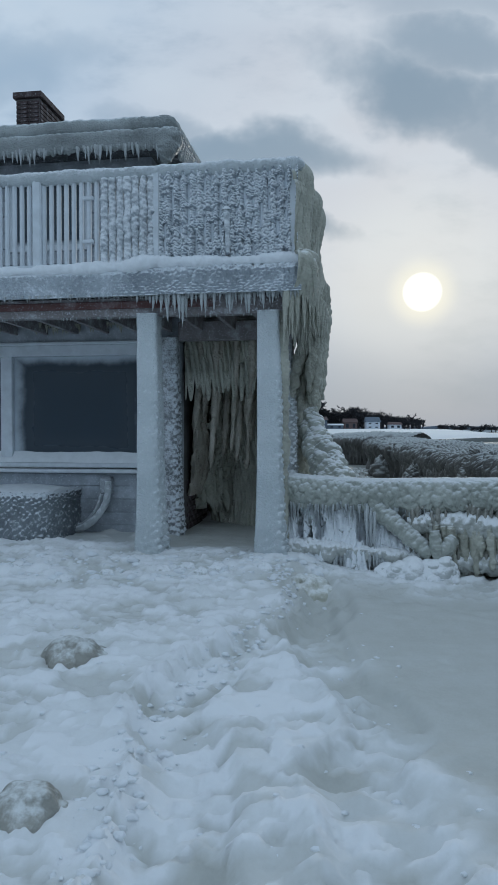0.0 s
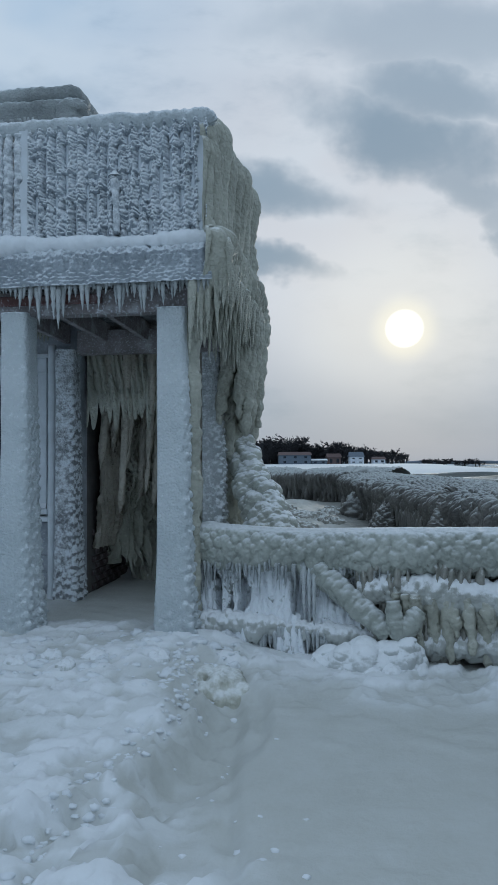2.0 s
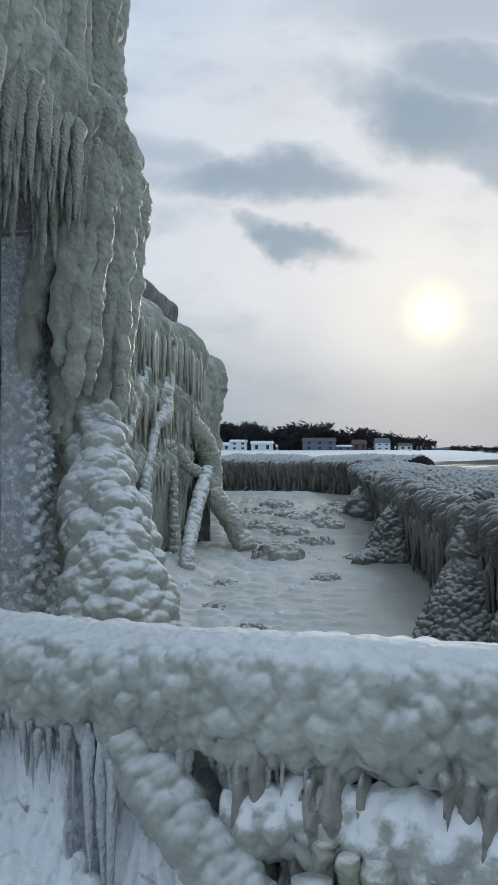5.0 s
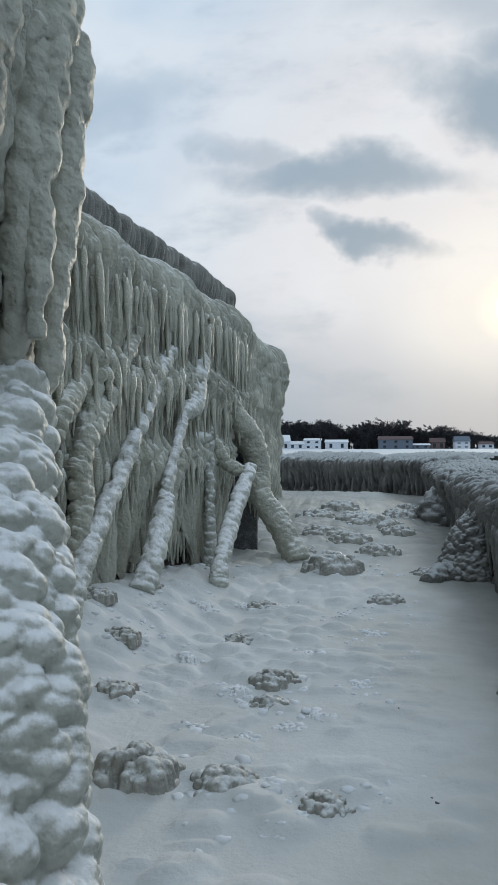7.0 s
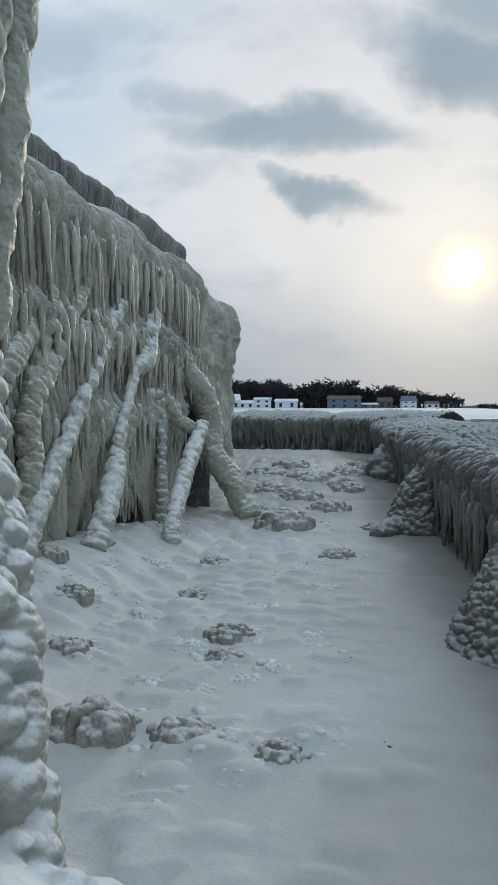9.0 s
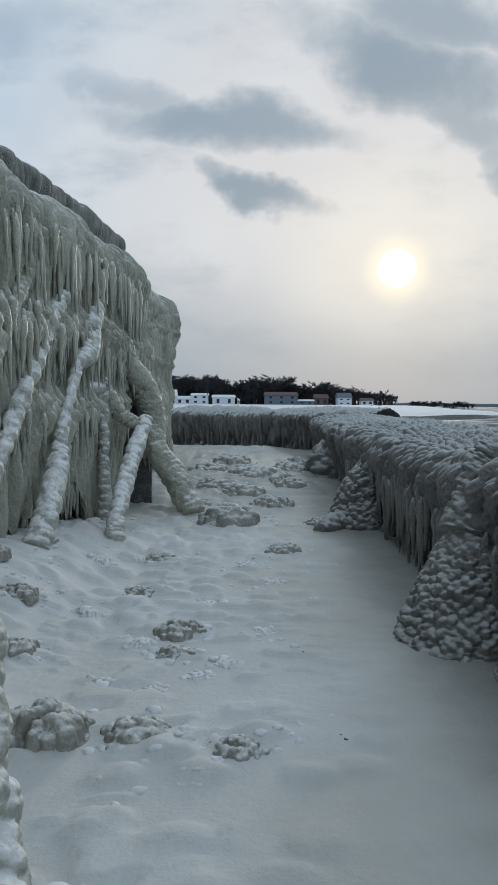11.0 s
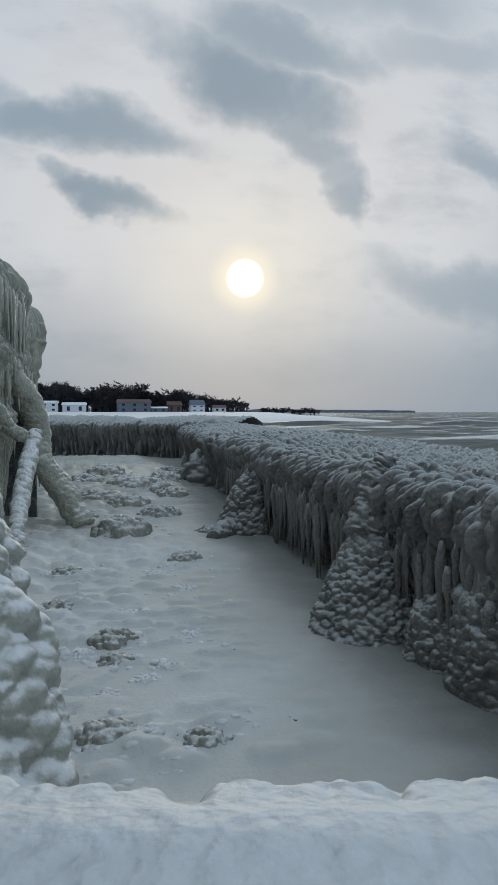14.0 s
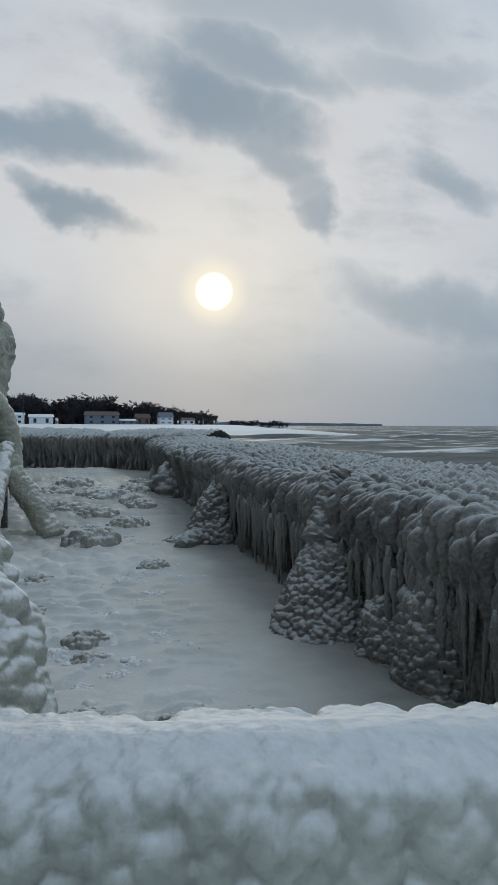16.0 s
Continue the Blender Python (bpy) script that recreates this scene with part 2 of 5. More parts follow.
def snow_material():
    """Snow over glazed grey-green ice, by the ground's own snow cover."""
    m, nd, ln, b = material("ground_snow", 0.7, spec=0.3)
    at = nd.new("ShaderNodeAttribute")
    at.attribute_name = "snow"
    mid = tex(nd, ln, "noise", 4.5, 6, 0.65)
    fine = tex(nd, ln, "noise", 45, 3, 0.6)
    cover = calc(nd, ln, "ADD", at.outputs["Fac"], calc(nd, ln, "MULTIPLY", calc(nd, ln, "SUBTRACT", mid, 0.5), 0.28))
    cover = calc(nd, ln, "ADD", cover, calc(nd, ln, "MULTIPLY", calc(nd, ln, "SUBTRACT", fine, 0.5), 0.10))
    col = ramp(nd, ln, cover, (0.0, (0.25, 0.255, 0.235)), (0.4, (0.53, 0.54, 0.51)), (0.72, (0.68, 0.70, 0.70)), (0.95, (0.82, 0.84, 0.86)))
    ln.new(col, b.inputs["Base Color"])
    rr = nd.new("ShaderNodeMapRange")
    ln.new(cover, rr.inputs[0])
    rr.inputs[1].default_value, rr.inputs[2].default_value = 0.0, 0.6
    rr.inputs[3].default_value, rr.inputs[4].default_value = 0.5, 0.88
    ln.new(rr.outputs[0], b.inputs["Roughness"])
    bump(nd, ln, b, [(mid, 0.25, 0.02), (tex(nd, ln, "noise", 16, 5, 0.7), 0.45, 0.016), (fine, 0.3, 0.005)])
    return m


SNOW = snow_material()
SNOWCAP = plain("fresh_snow", (0.78, 0.81, 0.84), 0.85, var=0.06, scale=9, bumpy=0.3)


def water_material():
    m, nd, ln, b = material("lake_water", 0.6, spec=0.2)
    streak = tex(nd, ln, "noise", 1.0, 6, 0.65, (0.02, 0.09, 0.1))
    foam = tex(nd, ln, "noise", 1.0, 5, 0.7, (0.06, 0.35, 0.3))
    col = ramp(nd, ln, streak, (0.35, (0.05, 0.06, 0.058)), (0.65, (0.15, 0.165, 0.155)))
    f = calc(nd, ln, "MULTIPLY", step(nd, ln, foam, 0.50, 0.60), step(nd, ln, streak, 0.38, 0.52))
    ln.new(mixc(nd, ln, f, col, (0.65, 0.67, 0.66)), b.inputs["Base Color"])
    bump(nd, ln, b, [(streak, 0.8, 1.2), (foam, 0.6, 0.3)])
    return m


WATER = water_material()


# ---- shapes ----
def smooth(a, b, x):
    t = np.clip((x - a) / (b - a), 0, 1)
    return t * t * (3 - 2 * t)


def rnd(ix, iy, iz, seed):
    h = (ix * 374761393 + iy * 668265263 + iz * 2147483647 + seed * 974634777) & 0xFFFFFFFF
    h = ((h ^ (h >> 13)) * 1274126177) & 0xFFFFFFFF
    h = ((h ^ (h >> 16)) * 2246822519) & 0xFFFFFFFF
    return ((h ^ (h >> 15)) & 0xFFFFFF) / 16777216.0


def vnoise(p, seed=0):
    """Value noise in 0..1 at an array of points."""
    p = np.asarray(p, float)
    i = np.floor(p).astype(np.int64)
    f = p - i
    f = f * f * (3 - 2 * f)
    out = 0
    for dx in (0, 1):
        for dy in (0, 1):
            for dz in (0, 1):
                w = (f[:, 0] if dx else 1 - f[:, 0]) * (f[:, 1] if dy else 1 - f[:, 1]) * (f[:, 2] if dz else 1 - f[:, 2])
                out = out + w * rnd(i[:, 0] + dx, i[:, 1] + dy, i[:, 2] + dz, seed)
    return out


def fbm(p, octaves=4, seed=0):
    out, amp, total = 0, 1.0, 0
    for o in range(octaves):
        out, total = out + amp * vnoise(np.asarray(p) * 2 ** o, seed + o), total + amp
        amp *= 0.5
    return out / total


SKEW = np.array(Euler((0.7, 0.5, 0.9)).to_matrix())


def cells(p, seed=0):
    """Distance to the nearest and the next nearest of scattered points, about one per unit."""
    p = np.asarray(p, float)
    plane = np.all(p[:, 2] == 0)
    if not plane:
        p = p @ SKEW
    i = np.floor(p).astype(np.int64)
    one, two = np.full(len(p), 9.0), np.full(len(p), 9.0)
    for dx in (-1, 0, 1):
        for dy in (-1, 0, 1):
            for dz in (0,) if plane else (-1, 0, 1):
                c = i + (dx, dy, dz)
                d = (p[:, 0] - c[:, 0] - 0.15 - 0.7 * rnd(c[:, 0], c[:, 1], c[:, 2], seed)) ** 2 + (p[:, 1] - c[:, 1] - 0.15 - 0.7 * rnd(c[:, 0], c[:, 1], c[:, 2], seed + 31)) ** 2
                if not plane:
                    d = d + (p[:, 2] - c[:, 2] - 0.15 - 0.7 * rnd(c[:, 0], c[:, 1], c[:, 2], seed + 62)) ** 2
                two = np.minimum(two, np.maximum(one, d))
                one = np.minimum(one, d)
    return np.sqrt(one), np.sqrt(two)


def lumps(p, seed=0):
    """Rounded bumps with creases between, 0..1."""
    return np.clip(1 - cells(p, seed)[0] ** 2 / 0.75, 0, 1)


def drips(p, seed=0):
    """Full, round-backed bumps with deep narrow creases, 0..1."""
    one, two = cells(p, seed)
    return 0.45 * np.sqrt(np.clip((two - one) * 1.7, 0, 1)) + 0.55 * np.clip(1 - one ** 2 / 0.6, 0, 1)


def domes(p, seed=0):
    """Full round bumps packed close, like cauliflower, 0..1."""
    return np.sqrt(np.clip(1 - cells(p, seed)[0] ** 2 / 0.5, 0, 1))


def xyz(a, b=None, c=None):
    z = np.zeros_like(a)
    return np.stack([a, z if b is None else b, z if c is None else c], 1)


def mesh_of(name, verts, faces, mat, smooth=True):
    me = bpy.data.meshes.new(name)
    me.from_pydata(np.asarray(verts).tolist(), [], faces.tolist() if hasattr(faces, "tolist") else faces)
    if smooth:
        me.shade_smooth()
    me.materials.append(mat)
    me.update()
    return me


def grid_faces(nu, nv, wrap=False):
    i, j = np.meshgrid(np.arange(nu if wrap else nu - 1), np.arange(nv - 1), indexing="ij")
    a = (i * nv + j).ravel()
    b = (((i + 1) % nu) * nv + j).ravel()
    return np.stack([a, b, b + 1, a + 1], 1)


def spline(points, n):
    """n points along a smooth line through the given ones, any number of columns."""
    p = np.asarray(points, float)
    t = np.linspace(0, len(p) - 1, n)
    k = np.minimum(t.astype(int), len(p) - 2)
    f = (t - k)[:, None]
    g = np.vstack([2 * p[0] - p[1], p, 2 * p[-1] - p[-2]])
    a, b, c, d = g[k], g[k + 1], g[k + 2], g[k + 3]
    return 0.5 * (2 * b + (c - a) * f + (2 * a - 5 * b + 4 * c - d) * f ** 2 + (3 * b - a - 3 * c + d) * f ** 3)


def tube(path, n, m, lump=0.05, size=0.12, seed=0, stretch=1.0, drip=0.0, fine=0.0, bulge=False, calm=0.0):
    """Closed lumpy tube along rows of (x, y, z, radius)."""
    s = spline(path, n)
    c, r = s[:, :3], np.maximum(s[:, 3], 0.004)
    d = np.gradient(c, axis=0)
    d /= np.linalg.norm(d, axis=1)[:, None]
    ref = np.array((0, 0, 1.0)) if abs(d[len(d) // 2, 2]) < 0.8 else np.array((0, 1.0, 0))
    u = np.cross(d, ref)
    u /= np.linalg.norm(u, axis=1)[:, None]
    v = np.cross(u, d)
    a = np.linspace(0, 2 * math.pi, m, endpoint=False)
    dirs = u[:, None, :] * np.cos(a)[None, :, None] + v[:, None, :] * np.sin(a)[None, :, None]
    pos = c[:, None, :] + dirs * r[:, None, None]
    flat_p, flat_d = pos.reshape(-1, 3), dirs.reshape(-1, 3)
    q = flat_p / size
    q = q * np.array((1, 1, 1 / stretch))
    h = drips(q, seed) * lump * 0.8 + lumps(q * 0.6, seed + 40) * lump * 0.5 + (fbm(flat_p / (size * 3.5), 3, seed + 5) - 0.5) * lump * 2.2
    if bulge:
        h = domes(q, seed) * lump + domes(q * 0.55 + 7, seed + 40) * lump * 0.9 + domes(q * 2.3, seed + 21) * lump * 0.22 + (fbm(flat_p / (size * 4), 3, seed + 5) - 0.5) * lump * 1.2
    if calm:
        h = h * (1 - calm * smooth(0.6, 0.95, flat_d[:, 2]))
    if fine:
        h = h + lumps(flat_p / (size * 0.4), seed + 9) * fine
    if drip:
        h = h + np.clip(-flat_d[:, 2], 0, 1) ** 2 * vnoise(xyz(flat_p[:, 0] * 14, flat_p[:, 1] * 14), seed + 3) ** 2 * drip
    taper = np.minimum(1, np.repeat(r / np.maximum(r.max() * 0.4, 1e-4), m))
    flat_p = flat_p + flat_d * (h * taper)[:, None]
    k = np.arange(n - 1)[:, None] * m
    e, e2 = np.arange(m)[None, :], (np.arange(m)[None, :] + 1) % m
    faces = np.stack([(k + e).ravel(), (k + m + e).ravel(), (k + m + e2).ravel(), (k + e2).ravel()], 1).tolist()
    faces.append(tuple(range(m)))
    faces.append(tuple(range((n - 1) * m + m - 1, (n - 1) * m - 1, -1)))
    return flat_p, faces


def thing(name, label, category, mat4=None, group="", kind=""):
    ob = new(name)
    if mat4 is not None:
        ob.matrix_world = mat4
    return tagged(ob, label, category, group, kind)


def piece(name, verts, faces, mat, parent=None, label="", smooth=True):
    ob = new(name, mesh_of(name, verts, faces, mat, smooth))
    ob.parent = parent
    if label:
        ob["label"] = label
    return ob


def box_mesh(bm, x0, y0, z0, x1, y1, z1, bevel=0.008):
    r = bmesh.ops.create_cube(bm, size=1, matrix=Matrix.Translation(((x0 + x1) / 2, (y0 + y1) / 2, (z0 + z1) / 2)) @ Matrix.Diagonal((x1 - x0, y1 - y0, z1 - z0, 1)))
    if bevel:
        es = list({e for v in r["verts"] for e in v.link_edges})
        bmesh.ops.bevel(bm, geom=es, offset=bevel, segments=1, affect="EDGES")


def part(name, bm, mat, parent=None, label="", smooth=False):
    me = bpy.data.meshes.new(name)
    bm.to_mesh(me)
    bm.free()
    if smooth:
        me.shade_smooth()
    me.materials.append(mat)
    ob = new(name, me)
    ob.parent = parent
    if label:
        ob["label"] = label
    return ob


def board(name, mat, parent, x0, y0, z0, x1, y1, z1, label="", bevel=0.008):
    bm = bmesh.new()
    box_mesh(bm, x0, y0, z0, x1, y1, z1, bevel)
    return part(name, bm, mat, parent, label)


def sheet(line, profile, ns, nv, shape, name, mat, parent=None, label=""):
    """Ice drawn along a plan line (x, y) with a cross profile (out, z); shape(s, v, out, z) gives the extra push along the outward normal and the drop."""
    ln2 = spline(line, ns)
    pr = spline(profile, nv)
    d = np.gradient(ln2, axis=0)
    d /= np.linalg.norm(d, axis=1)[:, None]
    nrm = np.stack([d[:, 1], -d[:, 0]], 1)
    s = np.concatenate([[0], np.cumsum(np.linalg.norm(np.diff(ln2, axis=0), axis=1))])
    S, O = np.meshgrid(s, pr[:, 0], indexing="ij")
    Z = np.broadcast_to(pr[:, 1], S.shape)
    V = np.broadcast_to(np.linspace(0, 1, nv), S.shape)
    push, lift = shape(S.ravel(), V.ravel(), O.ravel(), Z.ravel())
    dp = np.gradient(pr, axis=0)
    dp /= np.linalg.norm(dp, axis=1)[:, None]
    no = np.broadcast_to(dp[:, 1], S.shape).ravel()
    nz = np.broadcast_to(-dp[:, 0], S.shape).ravel()
    sign = 1.0
    out = O.ravel() + push * no * sign
    z = Z.ravel() + push * nz * sign + lift
    base_xy = np.repeat(ln2, nv, 0)
    nn = np.repeat(nrm, nv, 0)
    verts = np.column_stack([base_xy + nn * out[:, None], z])
    return piece(name, verts, grid_faces(ns, nv), mat, parent, label)


def icicle_mesh(seed, mat, length=1.0, radius=0.075):
    """A hanging tapered icicle, 1 long, top at the origin."""
    r = random.Random(seed)
    n, m = 9, 7
    vs = []
    bend = r.uniform(-0.04, 0.04)
    for i in range(n):
        f = i / (n - 1)
        rad = radius * min(1.0, 0.25 + f * 6) * (1 - f) ** 0.8 * (1 + 0.22 * math.sin(f * 23 + seed) + r.uniform(-0.1, 0.1)) + 0.003
        for k in range(m):
            a = 2 * math.pi * k / m
            vs.append((rad * math.cos(a) + bend * f * f, rad * math.sin(a), -f * length))
    fs = [(i * m + k, i * m + (k + 1) % m, (i + 1) * m + (k + 1) % m, (i + 1) * m + k) for i in range(n - 1) for k in range(m)]
    fs.append(tuple(range(m - 1, -1, -1)))
    fs.append(tuple(range((n - 1) * m, n * m)))
    return mesh_of("icicle", np.array(vs), [tuple(reversed(f)) for f in fs], mat)


ICICLES = [icicle_mesh(i, CLEAR) for i in range(5)]
WALL_ICICLES = [icicle_mesh(i + 20, WALL_ICE, radius=0.085) for i in range(5)]
GREY_ICICLES = [icicle_mesh(i + 10, ICE, radius=0.09) for i in range(5)]


def icicle_row(label, spots, meshes, mat4=None):
    """spots: (x, y, z, length, width)."""
    row = thing("icicle_row", label, "icicles", mat4)
    r = random.Random(len(spots) * 7 + int(abs(spots[0][0]) * 100))
    for x, y, z, ln_, w in spots:
        ob = new("icicle", r.choice(meshes))
        ob.parent = row
        ob.matrix_basis = Matrix.Translation((x, y, z + 0.02)) @ Euler((r.uniform(-0.05, 0.05), r.uniform(-0.05, 0.05), r.uniform(0, 6.28))).to_matrix().to_4x4() @ Matrix.Diagonal((w, w, ln_, 1))
    return row


# ---- ground and water ----
def axis(*runs):
    out = []
    for a, b, stepsize in runs:
        out.append(np.arange(a, b, stepsize))
    return np.concatenate(out)


TRACK = ((0, 2.0, 2.64, 3.67, 4.5, 5.46, 6.2, 7.0), (-0.45, -0.45, -0.43, -0.62, -0.33, 0.4, 0.45, 0.3))
SIDE_TRACK = ((0, 2.6, 3.0, 3.3, 3.75, 4.2, 5.0), (0.3, 0.26, 0.24, 0.52, 0.49, 0.27, 0.3))


def patches(x, y):
    """Where wind crust still lies on the trodden snow, two sizes, 0..1."""
    p = xyz(x, y)
    warp = fbm(p * 6, 2, 51) - 0.5
    return (smooth(0.485, 0.515, fbm(p * np.array((2.4, 4.0, 1)) + warp[:, None] * 0.35, 4, 27)),
            smooth(0.50, 0.53, fbm(p * np.array((6.5, 10.0, 1)) + warp[:, None] * 0.5, 4, 28)))


def glaze(x, y):
    """Bare ice: before the fence and along the sea wall, 0..1."""
    p = xyz(x, y)
    n, n2 = fbm(p * 0.9, 3, 52) - 0.5, fbm(p * 3.2, 3, 53) - 0.5
    front = smooth(-0.22, 0.35, x - 0.5 + 0.13 * (y - 3.4) + 0.9 * n + 0.6 * n2) * smooth(6.95, 6.3, y + 0.3 * x + 0.5 * n2)
    yard = smooth(-0.55, 0.5, x - 2.45 - 0.02 * (y - 9) + 1.5 * n + 0.5 * n2)
    porch = smooth(-1.2, -0.9, x) * smooth(0.5, 0.2, x) * smooth(7.7, 8.1, y + 0.4 * n2) * smooth(10.5, 10.0, y)
    return np.maximum(porch, np.where(y + 0.3 * x < 7.4, front, yard))


def snow_cover(x, y):
    p = xyz(x, y)
    one, two = patches(x, y)
    back = smooth(7.3, 7.7, y + 0.3 * x)
    thin_front = 0.56 + 0.28 * one + 0.24 * two
    thin_back = 0.66 + 0.3 * (fbm(p * 1.3, 3, 54) - 0.5) - 0.40 * smooth(14, 18, y)
    for ys, xs in (TRACK, SIDE_TRACK):
        thin_front = thin_front - 0.2 * smooth(6.9, 6.2, y) * smooth(0.28, 0.14, np.abs(x - np.interp(y, ys, xs) - 0.2)) * smooth(0.35, 0.6, vnoise(p * 7, 56))
    c = thin_front * (1 - back) + thin_back * back
    bare = 0.42 - 0.34 * back * smooth(2.6, 3.3, x - 0.02 * (y - 9)) + 0.1 * (fbm(p * 2.0, 3, 55) - 0.5)
    g = glaze(x, y)
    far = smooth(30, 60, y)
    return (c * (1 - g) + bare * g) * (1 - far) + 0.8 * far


def ground_height(x, y):
    p = xyz(x, y)
    yard = smooth(7.3, 7.8, y + 0.3 * x)
    z = (fbm(p * 0.6, 3, 3) - 0.5) * (0.06 - 0.03 * smooth(7, 9, y)) + (fbm(p * np.array((2.2, 4.0, 1)), 4, 5) - 0.5) * 0.008
    # trodden, crusted snow in front of the porch
    rough = (1 - glaze(x, y)) * (1 - yard)
    one, two = patches(x, y)
    crust = np.clip(fbm(p * np.array((4.5, 7.5, 1)), 4, 9) - 0.5, 0, 1)
    z = z + rough * (crust * 0.12 + one * 0.026 + two * 0.020 + smooth(0.50, 0.55, fbm(p * np.array((13.0, 18.0, 1)), 3, 63)) * 0.014 + drips(p * np.array((9, 12, 1)), 7) * 0.03 * smooth(0.48, 0.62, vnoise(p * np.array((1.6, 2.2, 1)), 8)))
    z = z + (1 - yard) * glaze(x, y) * smooth(0.60, 0.64, fbm(p * np.array((3.5, 6.0, 1)), 4, 29)) * 0.012
    # trampled tracks towards the porch, with crumbled edges
    for (ys, xs), seed, depth in ((TRACK, 11, 1.0), (SIDE_TRACK, 61, 0.7)):
        off = x - np.interp(y, ys, xs) - 0.12 * (fbm(xyz(y * 2.0), 2, seed) - 0.5)
        z = z + depth * smooth(6.9, 6.2, y) * (-0.075 * smooth(0.26, 0.16, np.abs(off - 0.2)) * (0.4 + lumps(p * 5, seed + 2)) + smooth(0.11, 0.02, np.abs(off)) * drips(p * 13, seed + 4) * 0.075)
    z = z + 0.15 * smooth(5.6, 7.2, y) * smooth(1.3, 0.2, x) * smooth(13, 9.5, y)
    # low frozen lumps behind the fence, and snow banked up against the house
    loose = yard * (1 - 0.8 * glaze(x, y))
    one_, two_ = cells(p * np.array((2.6, 3.4, 1)), 17)
    pat = smooth(0.30, 0.50, vnoise(p * np.array((0.9, 1.2, 1)), 19))
    z = z + loose * pat * np.sqrt(np.clip(1 - one_ ** 2 / 0.10, 0, 1)) * (0.022 + 0.02 * domes(p * 11, 34))
    z = z + loose * smooth(0.35, 0.6, vnoise(p * 0.8, 30)) * smooth(0.565, 0.60, fbm(p * np.array((4.0, 8.0, 1)), 4, 29)) * 0.022
    bank = np.interp(y, (10.2, 11.4, 12.2, 13.4, 14.6, 15.4), (0.0, 0.34, 0.34, 0.24, 0.10, 0.0))
    away = x - (-0.74 + 0.1495 * (y - 7.3))
    z = z + bank * smooth(1.15, 0.1, away)
    z = z + smooth(15.5, 18, y) * smooth(31, 28, y) * smooth(4.4, 3.2, x) * (domes(p * np.array((1.1, 1.6, 1)), 23) * 0.10 + domes(p * np.array((2.6, 3.4, 1)), 24) * 0.06 + domes(p * np.array((7, 8, 1)), 25) * 0.03)
    # bank towards the lake, and the far shore
    z = z - 2.2 * smooth(4.6, 7.5, x - 0.03 * y) * smooth(150, 120, y - 0.0 * x)
    far = smooth(120, 205, y)
    z = z * (1 - far) + far * (1.55 - 4.0 * smooth(52, 70, x + (y - 220) * 0.05))
    return z


gx = axis((-600, -40, 40), (-40, -8, 2), (-8, -4, 0.2), (-4, -2.6, 0.05), (-2.6, 2.8, 0.028), (2.8, 4.8, 0.05), (4.8, 12, 0.6), (12, 100, 6), (100, 1500, 100))
gy = axis((-40, -2, 2), (-2, 1.5, 0.25), (1.5, 2.2, 0.05), (2.2, 13, 0.028), (13, 20, 0.08), (20, 34, 0.25), (34, 240, 6), (240, 2600, 120))
GX, GY = np.meshgrid(gx, gy, indexing="ij")
gxy = np.column_stack([GX.ravel(), GY.ravel()])
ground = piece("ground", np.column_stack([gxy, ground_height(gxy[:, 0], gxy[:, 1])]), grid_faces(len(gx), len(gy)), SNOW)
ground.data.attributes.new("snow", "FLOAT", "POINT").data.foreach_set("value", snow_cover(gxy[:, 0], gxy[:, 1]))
tagged(ground, "trodden snow and glazed ice covering the yard", "ground", kind="structure")

wx = axis((4, 60, 1.0), (60, 200, 4), (200, 3000, 140))
wy = axis((-60, 20, 4), (20, 130, 1.0), (130, 300, 4), (300, 3000, 140))
WX, WY = np.meshgrid(wx, wy, indexing="ij")
wxy = np.column_stack([WX.ravel(), WY.ravel()])
wz = -0.55 + (fbm(xyz(wxy[:, 0] * 0.05, wxy[:, 1] * 0.16), 4, 41) - 0.5) * 2.4 * smooth(500, 60, wxy[:, 1])
tagged(piece("water", np.column_stack([wxy, wz]), grid_faces(len(wx), len(wy)), WATER), "choppy grey lake with white foam streaks", "lake", kind="structure")


# ---- sea wall under ice ----
def wall_shape(seed, thick, per_metre=9.5):
    def shape(s, v, o, z):
        sway = 0.7 * fbm(xyz(s * 2.5, z * 2.5), 2, seed)
        col = drips(xyz(s * per_metre + sway, z * 0.8 + 4 * vnoise(xyz(s * 1.1), seed + 2)), seed)
        thin_col = drips(xyz(s * per_metre * 1.75 + sway, z * 1.3 + 3 * vnoise(xyz(s * 2.0), seed + 3)), seed + 1)
        bead = drips(np.stack([s * 13, o * 11.5, z * 11], 1), seed + 4)
        big = fbm(np.stack([s * 1.3, o * 1.5, z * 1.5], 1), 3, seed + 6) - 0.5
        top = smooth(0.36, 0.50, v)
        lip = smooth(0.24, 0.36, v) * smooth(0.52, 0.42, v)
        flow = drips(np.stack([s * 7, o * 1.6, z * 0.8], 1), seed + 8)
        fringe = smooth(0.30, 0.05, v)
        push = (1 - top) * (col * 0.12 + thin_col * 0.12) * thick + (0.12 + 0.88 * smooth(0.24, 0.40, v)) * bead * 0.095 + top * flow * 0.03 + lip * 0.04 * flow + big * 0.2 * thick
        return push - fringe * (1 - col) * 0.3 - (1 - top) * smooth(0.45, 0.2, thin_col) * 0.05, np.zeros_like(s)
    return shape


